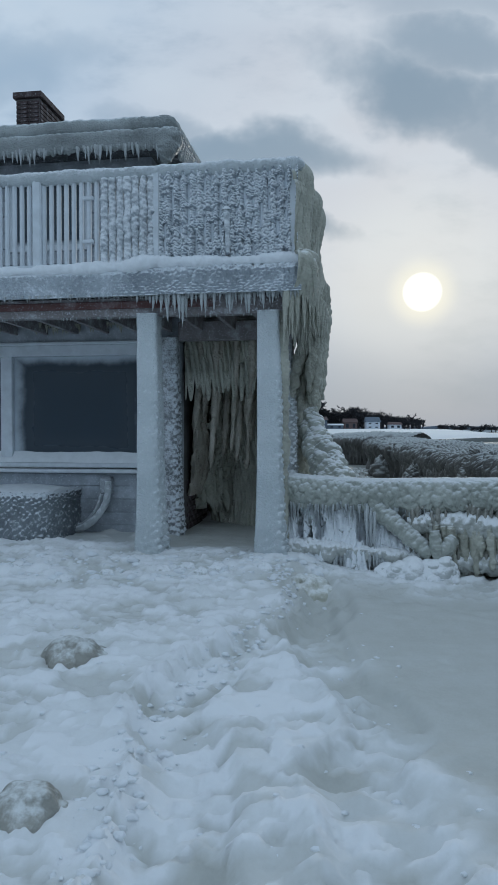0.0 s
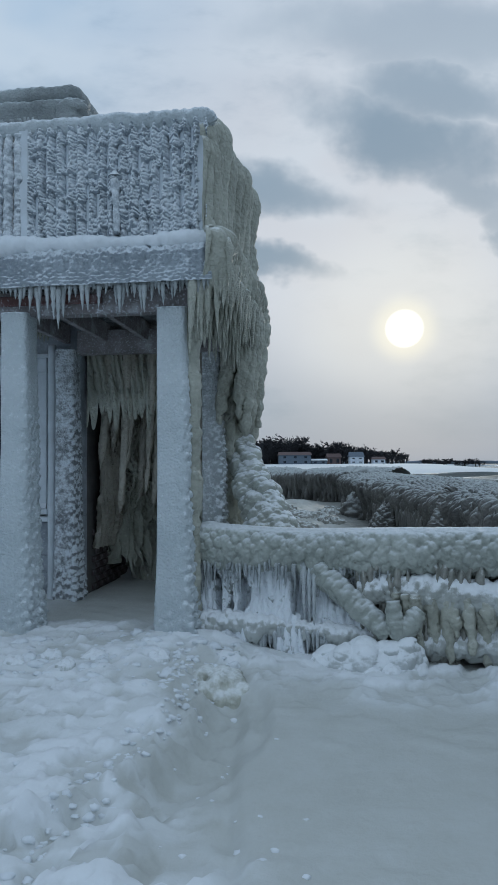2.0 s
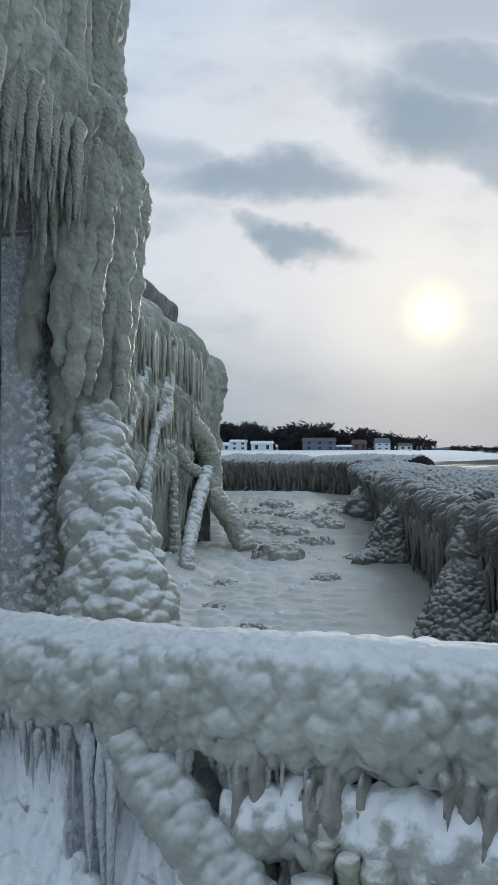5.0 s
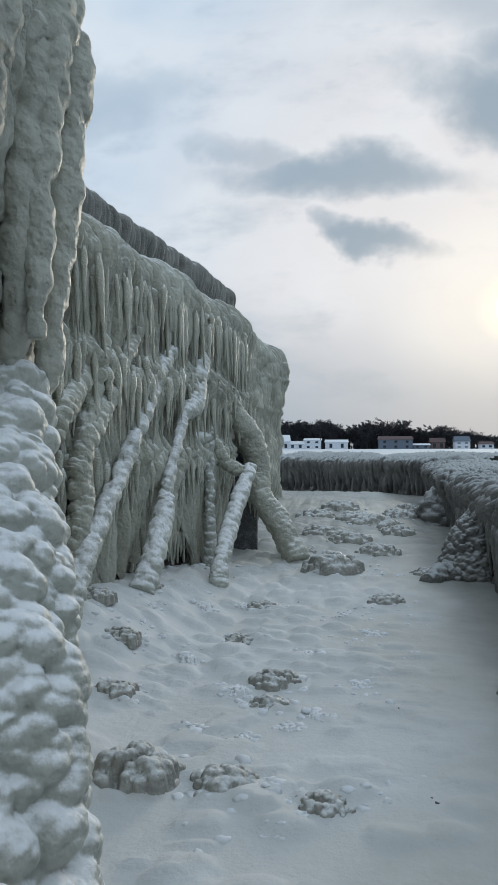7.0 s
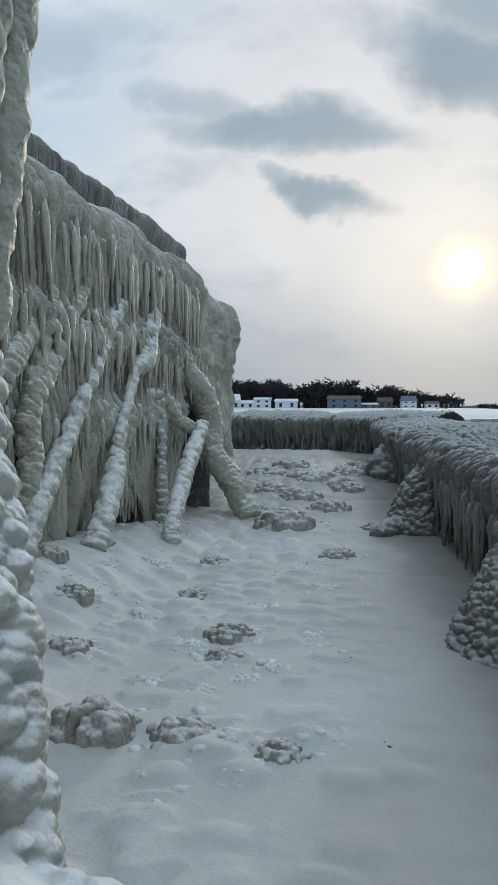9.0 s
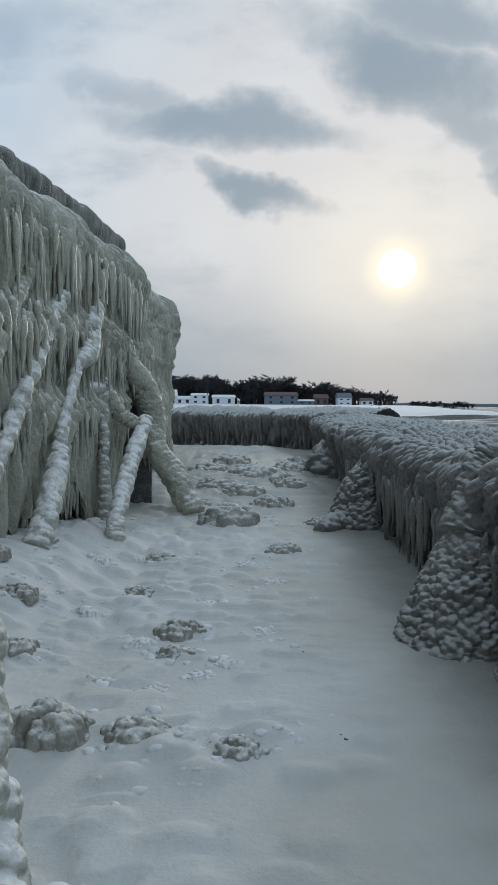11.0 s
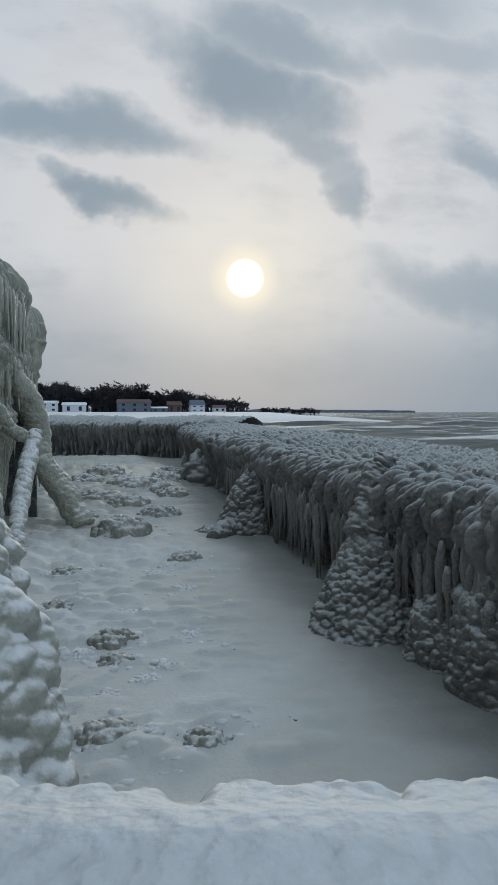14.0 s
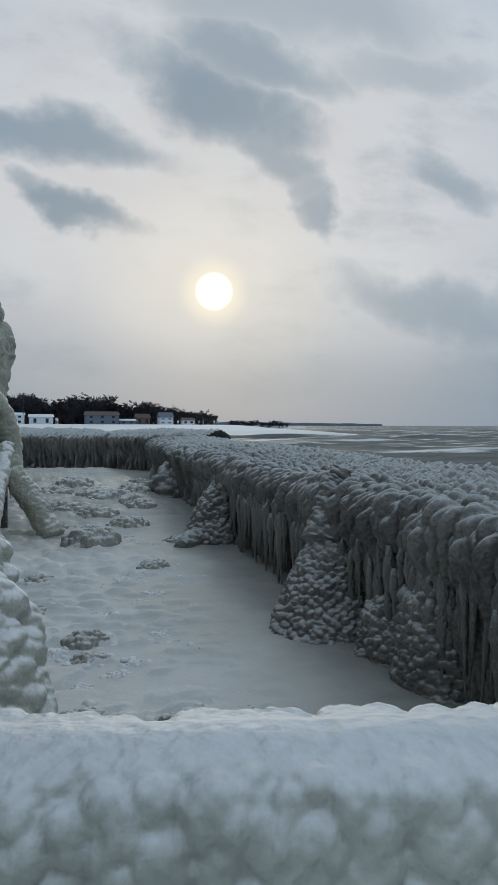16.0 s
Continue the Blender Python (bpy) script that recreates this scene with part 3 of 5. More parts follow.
WALL_PROFILE = [(-0.10, -0.05), (-0.10, 0.15), (-0.06, 0.4), (0.0, 0.65), (0.03, 0.84), (-0.05, 0.97), (-0.3, 1.06), (-0.75, 1.10), (-1.3, 1.06), (-2.0, 0.75), (-2.6, 0.1), (-2.9, -0.8)]
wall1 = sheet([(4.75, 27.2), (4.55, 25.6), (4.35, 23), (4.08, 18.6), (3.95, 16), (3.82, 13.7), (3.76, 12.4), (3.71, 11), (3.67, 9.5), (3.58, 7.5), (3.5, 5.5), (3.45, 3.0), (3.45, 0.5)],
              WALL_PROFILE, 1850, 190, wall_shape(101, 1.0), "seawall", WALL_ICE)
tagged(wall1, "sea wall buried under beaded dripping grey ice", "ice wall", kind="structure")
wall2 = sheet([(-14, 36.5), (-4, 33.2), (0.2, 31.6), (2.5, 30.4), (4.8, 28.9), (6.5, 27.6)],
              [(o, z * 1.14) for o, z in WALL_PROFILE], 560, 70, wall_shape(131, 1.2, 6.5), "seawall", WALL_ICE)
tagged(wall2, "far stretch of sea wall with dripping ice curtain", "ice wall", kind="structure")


def blob(name, label, x, y, rx, ry, h, mat, lump=0.06, size=0.12, seed=0, sharp=1.0, category="ice mound", group="", z0=0.0, lean=(0, 0), fine=1, wobble=0.0):
    """A lumpy heap standing on the ground."""
    n, m = 40 * fine, 56 * fine
    f, a = np.meshgrid(np.linspace(0, 1, n), np.linspace(0, 2 * math.pi, m, endpoint=False), indexing="ij")
    f, a = f.ravel(), a.ravel()
    prof_r = np.sqrt(np.clip(1 - f ** (2 * sharp), 0, 1)) if sharp >= 1 else (1 - f) ** (1 / (1 + sharp)) 
    edge = 1 + wobble * (fbm(np.stack([2.2 * np.cos(a) + x, 2.2 * np.sin(a) + y, f * 2], 1), 2, seed + 9) - 0.5)
    px, py, pz = rx * edge * prof_r * np.cos(a), ry * edge * prof_r * np.sin(a), h * f
    px, py = px + lean[0] * f, py + lean[1] * f
    p = np.stack([px, py, pz], 1)
    nrm = np.stack([px / rx ** 2, py / ry ** 2, pz / h ** 2 + 1e-4], 1)
    nrm /= np.linalg.norm(nrm, axis=1)[:, None]
    off = np.array((x, y, 0.0))
    d = domes((p + off) / size, seed) * lump + (fbm((p + off) / (size * 2.5), 3, seed) - 0.5) * lump * 2.4 + lumps((p + off) / (size * 0.42), seed + 2) * lump * 0.3
    p = p + nrm * d[:, None]
    p[:, 2] -= 0.04
    faces = [tuple(q) for q in np.stack([(np.arange(n - 1)[:, None] * m + np.arange(m)).ravel(), (np.arange(n - 1)[:, None] * m + (np.arange(m) + 1) % m).ravel(),
                                         (np.arange(n - 1)[:, None] * m + m + (np.arange(m) + 1) % m).ravel(), (np.arange(n - 1)[:, None] * m + m + np.arange(m)).ravel()], 1).tolist()]
    faces.append(tuple(range(m - 1, -1, -1)))
    faces.append(tuple(range((n - 1) * m, n * m)))
    ob = piece(name, p, faces, mat)
    ob.location = (x, y, z0)
    return tagged(ob, label, category, group)


MOUND = "mounds along the sea wall"
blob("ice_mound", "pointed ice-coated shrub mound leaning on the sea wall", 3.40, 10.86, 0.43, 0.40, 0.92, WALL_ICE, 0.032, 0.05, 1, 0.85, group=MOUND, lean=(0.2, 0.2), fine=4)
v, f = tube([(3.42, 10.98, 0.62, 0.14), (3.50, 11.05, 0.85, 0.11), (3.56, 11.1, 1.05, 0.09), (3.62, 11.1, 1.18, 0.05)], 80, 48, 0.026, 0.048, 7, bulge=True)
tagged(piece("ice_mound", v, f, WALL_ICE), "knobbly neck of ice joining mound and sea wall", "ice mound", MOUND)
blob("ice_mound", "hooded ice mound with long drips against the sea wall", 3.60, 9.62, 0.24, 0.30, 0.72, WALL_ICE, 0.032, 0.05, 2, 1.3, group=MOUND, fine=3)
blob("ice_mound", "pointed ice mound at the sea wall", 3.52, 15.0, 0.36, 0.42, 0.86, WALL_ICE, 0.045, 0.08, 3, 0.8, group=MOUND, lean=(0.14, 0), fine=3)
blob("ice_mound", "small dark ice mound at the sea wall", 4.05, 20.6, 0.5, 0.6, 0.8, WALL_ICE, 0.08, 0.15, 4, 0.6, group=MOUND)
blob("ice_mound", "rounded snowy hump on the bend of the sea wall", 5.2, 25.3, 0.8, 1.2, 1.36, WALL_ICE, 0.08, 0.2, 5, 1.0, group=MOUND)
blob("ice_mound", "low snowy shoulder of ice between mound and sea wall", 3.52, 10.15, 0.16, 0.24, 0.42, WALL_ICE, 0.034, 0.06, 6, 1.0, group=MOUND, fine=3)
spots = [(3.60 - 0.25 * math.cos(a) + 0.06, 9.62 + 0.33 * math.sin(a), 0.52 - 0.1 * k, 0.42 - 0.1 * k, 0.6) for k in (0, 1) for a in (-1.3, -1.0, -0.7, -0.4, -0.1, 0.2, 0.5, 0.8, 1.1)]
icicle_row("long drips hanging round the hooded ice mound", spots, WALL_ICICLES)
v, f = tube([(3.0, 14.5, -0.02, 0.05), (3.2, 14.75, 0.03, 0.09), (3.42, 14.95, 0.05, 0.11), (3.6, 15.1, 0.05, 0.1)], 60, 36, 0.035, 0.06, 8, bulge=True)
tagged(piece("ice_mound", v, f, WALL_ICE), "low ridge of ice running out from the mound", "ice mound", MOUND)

# ---- the house under ice ----
HOUSE = pose(0.5, 7.12, 0, 0, 0, -8.5)
house = thing("house", "two-storey lakeside house encased in frozen spray", "house", HOUSE)
L = -7.0
board("wall", SIDING, house, L, 1.6, -0.1, -1.64, 1.8, 0.98)
board("wall", SIDING, house, L, 1.6, 2.62, -1.64, 1.8, 2.93)
board("wall", SIDING, house, -1.98, 1.6, 0.98, -1.64, 1.8, 2.62)
board("wall", SIDING, house, L, 1.6, 0.98, -4.6, 1.8, 2.62)
board("wall", MORTAR, house, -1.85, 1.8, -0.1, -1.64, 4.2, 2.93)
board("wall", MORTAR, house, -1.85, 4.4, -0.1, -1.42, 8.45, 2.93)
board("wall", MORTAR, house, -1.85, 8.45, 1.75, -1.42, 9.45, 2.93)
board("wall", MORTAR, house, -1.64, 4.2, -0.1, -1.2, 4.4, 2.93)
board("wall", SIDING, house, L, 9.1, -0.1, -1.75, 9.3, 2.93)
board("deck", DARK, house, L, 0.1, 2.93, 0.0, 2.0, 3.12)
board("deck", DARK, house, L, 2.0, 2.93, -1.5, 9.3, 3.12)
board("fascia", TRIM, house, L, -0.02, 2.92, 0.02, 0.1, 3.15)
board("beam", BEAM, house, L, 0.16, 2.72, -0.1, 0.30, 2.92)
board("beam", BEAM, house, -1.64, 1.5, 2.62, -0.1, 1.62, 2.86)
board("trim_board", REDWOOD, house, L, 0.13, 2.80, -0.9, 0.158, 2.88)
for i in range(14):
    x = -0.5 - 0.42 * i
    board("joist", BEAM, house, x - 0.025, 0.302, 2.74, x + 0.025, 1.58, 2.925, bevel=0.004)


def iced_post(x, y, w, h, seed, rime, parent, label, n=150, m=72, mat=None):
    """A square post, smooth ice on its front, crusted with knobbly rime on the flank and towards the foot."""
    zz, a = np.meshgrid(np.linspace(-0.08, h, n), np.linspace(0, 2 * math.pi, m, endpoint=False), indexing="ij")
    zz, a = zz.ravel(), a.ravel()
    r = w / (np.abs(np.cos(a)) ** 7 + np.abs(np.sin(a)) ** 7) ** (1 / 7)
    foot = smooth(1.3, 0.0, zz)
    flank = smooth(0.2, 0.75, np.cos(a))
    p = np.stack([r * np.cos(a), r * np.sin(a), zz], 1)
    knob = drips(p / 0.04 * np.array((1, 1, 0.8)), seed)
    veil = fbm(p * np.array((5, 5, 2)), 3, seed + 1) - 0.5
    d = knob * (0.001 + rime * (0.045 * flank * smooth(2.6, 1.5, zz) + 0.024 * smooth(0.7, 0.1, zz))) + veil * 0.02 + 0.035 * foot * (0.5 + flank)
    p[:, :2] += np.stack([np.cos(a), np.sin(a)], 1) * d[:, None]
    k = np.arange(n - 1)[:, None] * m
    e, e2 = np.arange(m)[None, :], (np.arange(m)[None, :] + 1) % m
    faces = np.stack([(k + e).ravel(), (k + e2).ravel(), (k + m + e2).ravel(), (k + m + e).ravel()], 1).tolist()
    faces += [tuple(range(m - 1, -1, -1)), tuple(range((n - 1) * m, n * m))]
    ob = piece("post", p, faces, mat or POST_ICE, parent, label)
    ob.location = (x, y, 0)
    return ob


POST_ICE = ice_material("rimed_post_ice", (0.46, 0.51, 0.53), (0.62, 0.66, 0.68), (0.80, 0.84, 0.87), 0.15, 0.7, 0.4, 1.6, 0.45, 0.8, 2.2)
iced_post(-1.63, 0.20, 0.115, 2.74, 201, 1.0, house, "white porch post crusted with rime")
iced_post(-0.32, 0.20, 0.120, 2.74, 202, 1.0, house, "white porch post crusted with rime")
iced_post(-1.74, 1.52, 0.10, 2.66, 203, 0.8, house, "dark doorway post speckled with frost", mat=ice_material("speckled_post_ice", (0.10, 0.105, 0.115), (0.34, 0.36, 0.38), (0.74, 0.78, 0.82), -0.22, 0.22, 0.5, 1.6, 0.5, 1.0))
iced_post(-0.28, 1.66, 0.09, 2.72, 204, 1.6, house, "porch post speckled with rime", mat=ice_material("flecked_post_ice", (0.32, 0.345, 0.35), (0.54, 0.57, 0.58), (0.80, 0.83, 0.85), -0.1, 0.35, 0.5, 1.6, 0.6, 0.4, 1.8))
v, f = tube([(-0.20, 0.23, -0.05, 0.085), (-0.19, 0.23, 0.6, 0.06), (-0.19, 0.23, 1.6, 0.05), (-0.19, 0.23, 2.75, 0.055)], 150, 26, 0.03, 0.06, 207)
piece("ice_sheath", v, f, ICE, house, "olive-grey lumpy ice down the post's flank")
v, f = tube([(-1.90, 1.50, -0.02, 0.035), (-1.90, 1.50, 1.4, 0.035), (-1.90, 1.50, 2.72, 0.035)], 40, 14, 0.006, 0.05, 206)
piece("downpipe", v, f, TRIM, house, "pale iced downpipe")

# window
win = tagged(new("window"), "wide picture window frosted round its edges")
win.parent = house
board("window_frame", TRIM, win, -4.6, 1.55, 2.46, -1.98, 1.66, 2.60)
board("window_frame", TRIM, win, -4.6, 1.52, 2.60, -1.92, 1.66, 2.64)
board("window_frame", TRIM, win, -2.08, 1.56, 1.06, -1.98, 1.66, 2.46)
board("window_frame", TRIM, win, -4.08, 1.56, 1.06, -3.92, 1.66, 2.46)
board("window_sill", TRIM, win, -4.6, 1.46, 0.93, -1.92, 1.66, 0.98)
board("window_sill", TRIM, win, -4.6, 1.50, 1.0, -1.95, 1.66, 1.06)
board("pane", GLASS, win, -3.92, 1.62, 1.06, -2.08, 1.64, 2.46)
board("pane", GLASS, win, -4.6, 1.62, 1.06, -4.08, 1.64, 2.46)


def drift_shape(amount, seed, size=6.0):
    def shape(s, v, o, z):
        return amount * (fbm(np.stack([s * size, o * size, z * size], 1), 3, seed) - 0.4), np.zeros_like(s)
    return shape


sheet([(-4.6, 1.62), (-1.98, 1.62)], [(0.09, 1.06), (0.07, 1.10), (0.02, 1.17), (-0.02, 1.22)], 90, 10, drift_shape(0.03, 211, 3.0), "sill_snow", SNOWCAP, win)
for z in (0.25, 0.42, 0.59, 0.76):
    board("siding_lap", SIDING, house, -6.5, 1.585, z, -1.66, 1.602, z + 0.155, bevel=0.006)

# frost bracket and hose on the wall below the window
hose = thing("wall_hose", "iced hose hanging from a wall box", "hose", HOUSE)
board("wall_box", METAL, hose, -2.68, 1.46, 0.66, -2.52, 1.60, 0.88, bevel=0.02)
v, f = tube([(-2.56, 1.48, 0.82, 0.03), (-2.56, 1.42, 0.6, 0.035), (-2.66, 1.38, 0.4, 0.035), (-2.82, 1.36, 0.26, 0.035), (-3.0, 1.38, 0.2, 0.03)], 60, 16, 0.012, 0.05, 207)
piece("hose", v, f, FROST, hose)
v, f = tube([(-2.66, 1.50, 0.66, 0.018), (-2.72, 1.44, 0.45, 0.02), (-2.86, 1.42, 0.3, 0.02), (-3.0, 1.45, 0.24, 0.02)], 50, 12, 0.01, 0.05, 208)
piece("hose", v, f, FROST, hose)

# iced crate below the window
crate = thing("storage_crate", "wooden crate glazed with speckled ice, snow on top", "crate", HOUSE @ pose(-3.55, 1.05, 0.12))


def rime_shape(seed, size, depth):
    def shape(s, v, o, z):
        return drips(np.stack([s / size, z / size, o / size], 1), seed) * depth, np.zeros_like(s)
    return shape


sheet([(-0.55, 0.52), (-0.55, -0.52), (0.55, -0.52), (0.55, 0.52)][0:2] + [(0.0, -0.55), (0.55, -0.5), (0.56, 0.52)], [(0, -0.15), (0.01, 0.1), (0.0, 0.4), (0.0, 0.58), (-0.05, 0.62)], 200, 60, rime_shape(221, 0.04, 0.03), "rime_coat", ice_material("speckled_crate_ice", (0.05, 0.055, 0.06), (0.30, 0.34, 0.37), (0.74, 0.78, 0.82), 0.05, 0.5, 0.5, 2.0), crate)
board("body", DARK, crate, -0.52, -0.48, -0.15, 0.52, 0.5, 0.58)
board("lid", TRIM, crate, -0.58, -0.54, 0.58, 0.58, 0.55, 0.62)
v, f = tube([(-0.6, 0.0, 0.62, 0.3), (0.0, 0.0, 0.64, 0.46), (0.56, 0.0, 0.62, 0.3)], 40, 32, 0.02, 0.2, 222)
v[:, 2] = 0.60 + (v[:, 2] - 0.62) * 0.18
piece("snow_cap", v, f, SNOWCAP, crate)

# railing
for x in (-0.05, -1.50, -2.82, -4.1):
    board("railing_post", TRIM, house, x - 0.05, -0.01, 3.12, x + 0.05, 0.1, 4.2, bevel=0.015)
v, f = tube([(-6, 0.05, 4.2, 0.055), (-3, 0.05, 4.2, 0.055), (-1.5, 0.05, 4.21, 0.06), (-0.3, 0.05, 4.21, 0.06), (-0.03, 0.06, 4.20, 0.07), (0.03, 0.08, 4.16, 0.02)], 300, 20, 0.02, 0.05, 231)
piece("top_rail", v, f, FROST, house, "snow-crusted top rail")
board("bottom_rail", TRIM, house, -6, 0.01, 3.2, 0.02, 0.09, 3.27)
v, f = tube([(-6, 0.0, 3.20, 0.035), (-3, 0.0, 3.20, 0.04), (-1.9, -0.01, 3.21, 0.045), (-1.6, -0.02, 3.24, 0.06), (-0.9, -0.02, 3.23, 0.04), (0.02, -0.02, 3.24, 0.04)], 320, 20, 0.025, 0.07, 232)
piece("ledge_snow", v, f, SNOWCAP, house, "ridge of snow along the deck edge")
bm = bmesh.new()
box_mesh(bm, -0.024, -0.024, 0, 0.024, 0.024, 0.92, 0.014)
bal = part("baluster", bm, TRIM, house)
bal.location = (-5.9, 0.05, 3.26)
for i in range(1, 70):
    o = new("baluster", bal.data)
    o.parent = house
    o.location = (-5.9 + 0.085 * i, 0.05, 3.26)


def panel_shape(s, v, o, z):
    bars = 0.5 + 0.5 * np.cos(2 * math.pi * s / 0.085 + 0.9 * (fbm(xyz(s * 3, z * 2), 2, 241) - 0.5))
    warp = fbm(xyz(s * 9, z * 9), 2, 244)
    knob = domes(xyz(s * 42 + 2 * warp, z * 36 + 2 * warp), 242)
    knob2 = drips(xyz(s * 17 + z * 3, z * 15 - s * 3), 243)
    hole = smooth(0.5, 0.62, fbm(xyz(s * 16, z * 13), 2, 245)) * (1 - 0.5 * bars)
    return bars * 0.045 + knob * 0.022 + knob2 * 0.012 - hole * 0.05, np.zeros_like(s)


sheet([(-1.45, 0.03), (-0.75, 0.03), (0.0, 0.03)], [(0.0, 3.24), (0, 3.6), (0, 3.9), (0.0, 4.18)], 420, 210, panel_shape, "rime_panel", RIME := ice_material("rime_crust", (0.15, 0.18, 0.21), (0.50, 0.55, 0.60), (0.86, 0.89, 0.92), -0.55, 0.35, 0.6, 2.0), house, "railing filled with knobbly white rime")
for i in range(7):
    x = -1.55 - 0.085 * i
    v, f = tube([(x, 0.02, 3.25, 0.028), (x, 0.02, 3.7, 0.034 - 0.001 * i), (x, 0.02, 4.16, 0.028)], 70, 14, 0.016, 0.035, 250 + i)
    piece("rimed_baluster", v, f, RIME, house)
v, f = tube([(-0.73, -0.03, 3.75, 0.05), (-0.73, -0.03, 3.7, 0.03), (-0.72, -0.02, 3.3, 0.018)], 40, 12, 0.012, 0.04, 259)
piece("rail_knob", v, f, RIME, house)
for z in (3.96, 3.50):
    board("rail_clip", TRIM, house, -2.30, -0.01, z - 0.02, -2.18, 0.03, z + 0.02)


def fascia_shape(s, v, o, z):
    return drips(xyz(s * 32 + 3 * z, z * 36), 261) * 0.025 * smooth(3.8, 4.6, s) + fbm(xyz(s * 3, z * 3), 3, 262) * 0.012 + drips(xyz(s * 15, z * 2), 263) * 0.03 * smooth(4.2, 4.8, s), np.zeros_like(s)


sheet([(-6, -0.03), (-3, -0.03), (0.04, -0.03)], [(0.0, 2.90), (0.0, 3.0), (0.0, 3.14), (-0.05, 3.155)], 520, 36, fascia_shape, "fascia_rime", ice_material("speckled_fascia_rime", (0.20, 0.23, 0.26), (0.50, 0.55, 0.60), (0.76, 0.80, 0.84), -0.05, 0.45, 0.6, 1.6), house)

# upper storey, eave and chimney
board("upper_wall", SIDING, house, L, 2.6, 3.1, -2.3, 4.6, 5.4)
for i in range(9):
    board("siding_lap", SIDING, house, L, 2.58, 3.2 + i * 0.24, -2.29, 2.602, 3.42 + i * 0.24, bevel=0.006)
board("upper_window_frame", TRIM, house, -4.5, 2.55, 4.1, -3.2, 2.58, 5.2)
board("upper_pane", GLASS, house, -4.42, 2.545, 4.18, -3.28, 2.56, 5.12)
board("roof", DARK, house, L, 2.06, 5.40, -1.88, 4.6, 5.55)
board("roof_edge", DARK, house, L, 2.12, 5.555, -1.95, 4.6, 5.70, bevel=0.03)


def eave_shape(s, v, o, z):
    return drips(xyz(s * 10, z * 3), 271) * 0.02 + fbm(xyz(s * 4, z * 6), 3, 272) * 0.03, -0.08 * smooth(5.42, 5.36, z) * drips(xyz(s * 9), 273)


EAVE = ice_material("grey_roof_ice", (0.20, 0.22, 0.22), (0.40, 0.43, 0.43), (0.66, 0.70, 0.72), 0.35, 1.0, 0.5, 1.4)
sheet([(-6.9, 2.03), (-4, 2.03), (-2.2, 2.03), (-1.88, 2.05), (-1.84, 2.4), (-1.84, 4.6)], [(-0.04, 5.34), (0.0, 5.40), (0.02, 5.5), (-0.03, 5.55), (0.01, 5.6), (0.0, 5.68), (-0.08, 5.72), (-0.2, 5.73), (-0.3, 5.66)], 420, 50, eave_shape, "roof_ice", EAVE, house)
v, f = tube([(-2.0, 2.15, 5.1, 0.02), (-1.95, 2.12, 5.25, 0.09), (-1.93, 2.12, 5.45, 0.13), (-1.95, 2.2, 5.6, 0.05)], 40, 24, 0.06, 0.08, 275)
piece("corner_ice", v, f, EAVE, house)
chim = tagged(new("chimney"), "dark brick chimney dusted with snow")
chim.parent = house
board("stack", MORTAR, chim, -5.07, 4.02, 5.6, -4.66, 4.88, 7.06)
board("crown", BRICK, chim, -5.12, 3.97, 7.06, -4.61, 4.93, 7.16)
board("crown_snow", SNOWCAP, chim, -4.98, 4.1, 7.16, -4.73, 4.8, 7.24, bevel=0.03)


# ---- ice on the lake side of the house ----
def rail_shape(s, v, o, z):
    ridge = drips(xyz(s * 8 + 0.2 * fbm(xyz(s, z * 2), 2, 5), z * 0.25), 55)
    bead = drips(np.stack([s * 14, z * 9, o], 1), 57)
    drip = drips(xyz(s * 16, z * 1.6), 59)
    low = smooth(3.26, 3.14, z)
    edge = 1 - (1 - smooth(0.0, 0.35, s)) * smooth(3.9, 4.1, z)
    return edge * (1 - low) * (ridge * 0.13 - 0.08 * smooth(0.42, 0.2, ridge) + bead * 0.018) + low * (drip * 0.06 + bead * 0.025), -smooth(3.0, 2.9, z) * (drip - 0.3) * 0.12 - 0.10 * (1 - smooth(0.0, 0.4, s)) * smooth(4.0, 4.15, z)


side_ice = thing("balcony_ice", "thick grey-green ice sheathing the balcony side", "ice sheet", HOUSE)
sheet([(-0.05, -0.05), (-0.01, -0.02), (0.01, 0.1), (0.02, 0.4), (0.04, 1.0), (0.08, 1.7), (0.04, 2.05), (-0.25, 2.2), (-0.75, 2.25)],
      [(-0.12, 2.93), (0.0, 2.95), (0.09, 3.04), (0.12, 3.14), (0.10, 3.21), (-0.02, 3.24), (-0.07, 3.40), (-0.05, 3.8), (0.0, 4.15), (-0.06, 4.25), (-0.11, 4.24), (-0.13, 4.15)],
      520, 170, rail_shape, "ice_curtain", ICE, side_ice)
v, f = tube([(0.06, 1.75, 2.9, 0.1), (0.10, 1.95, 3.0, 0.12), (0.05, 2.0, 3.3, 0.09), (0.02, 1.98, 3.8, 0.08), (-0.02, 1.95, 4.25, 0.07)], 90, 32, 0.05, 0.08, 282)
piece("corner_column", v, f, ICE, side_ice)
rr = random.Random(5)
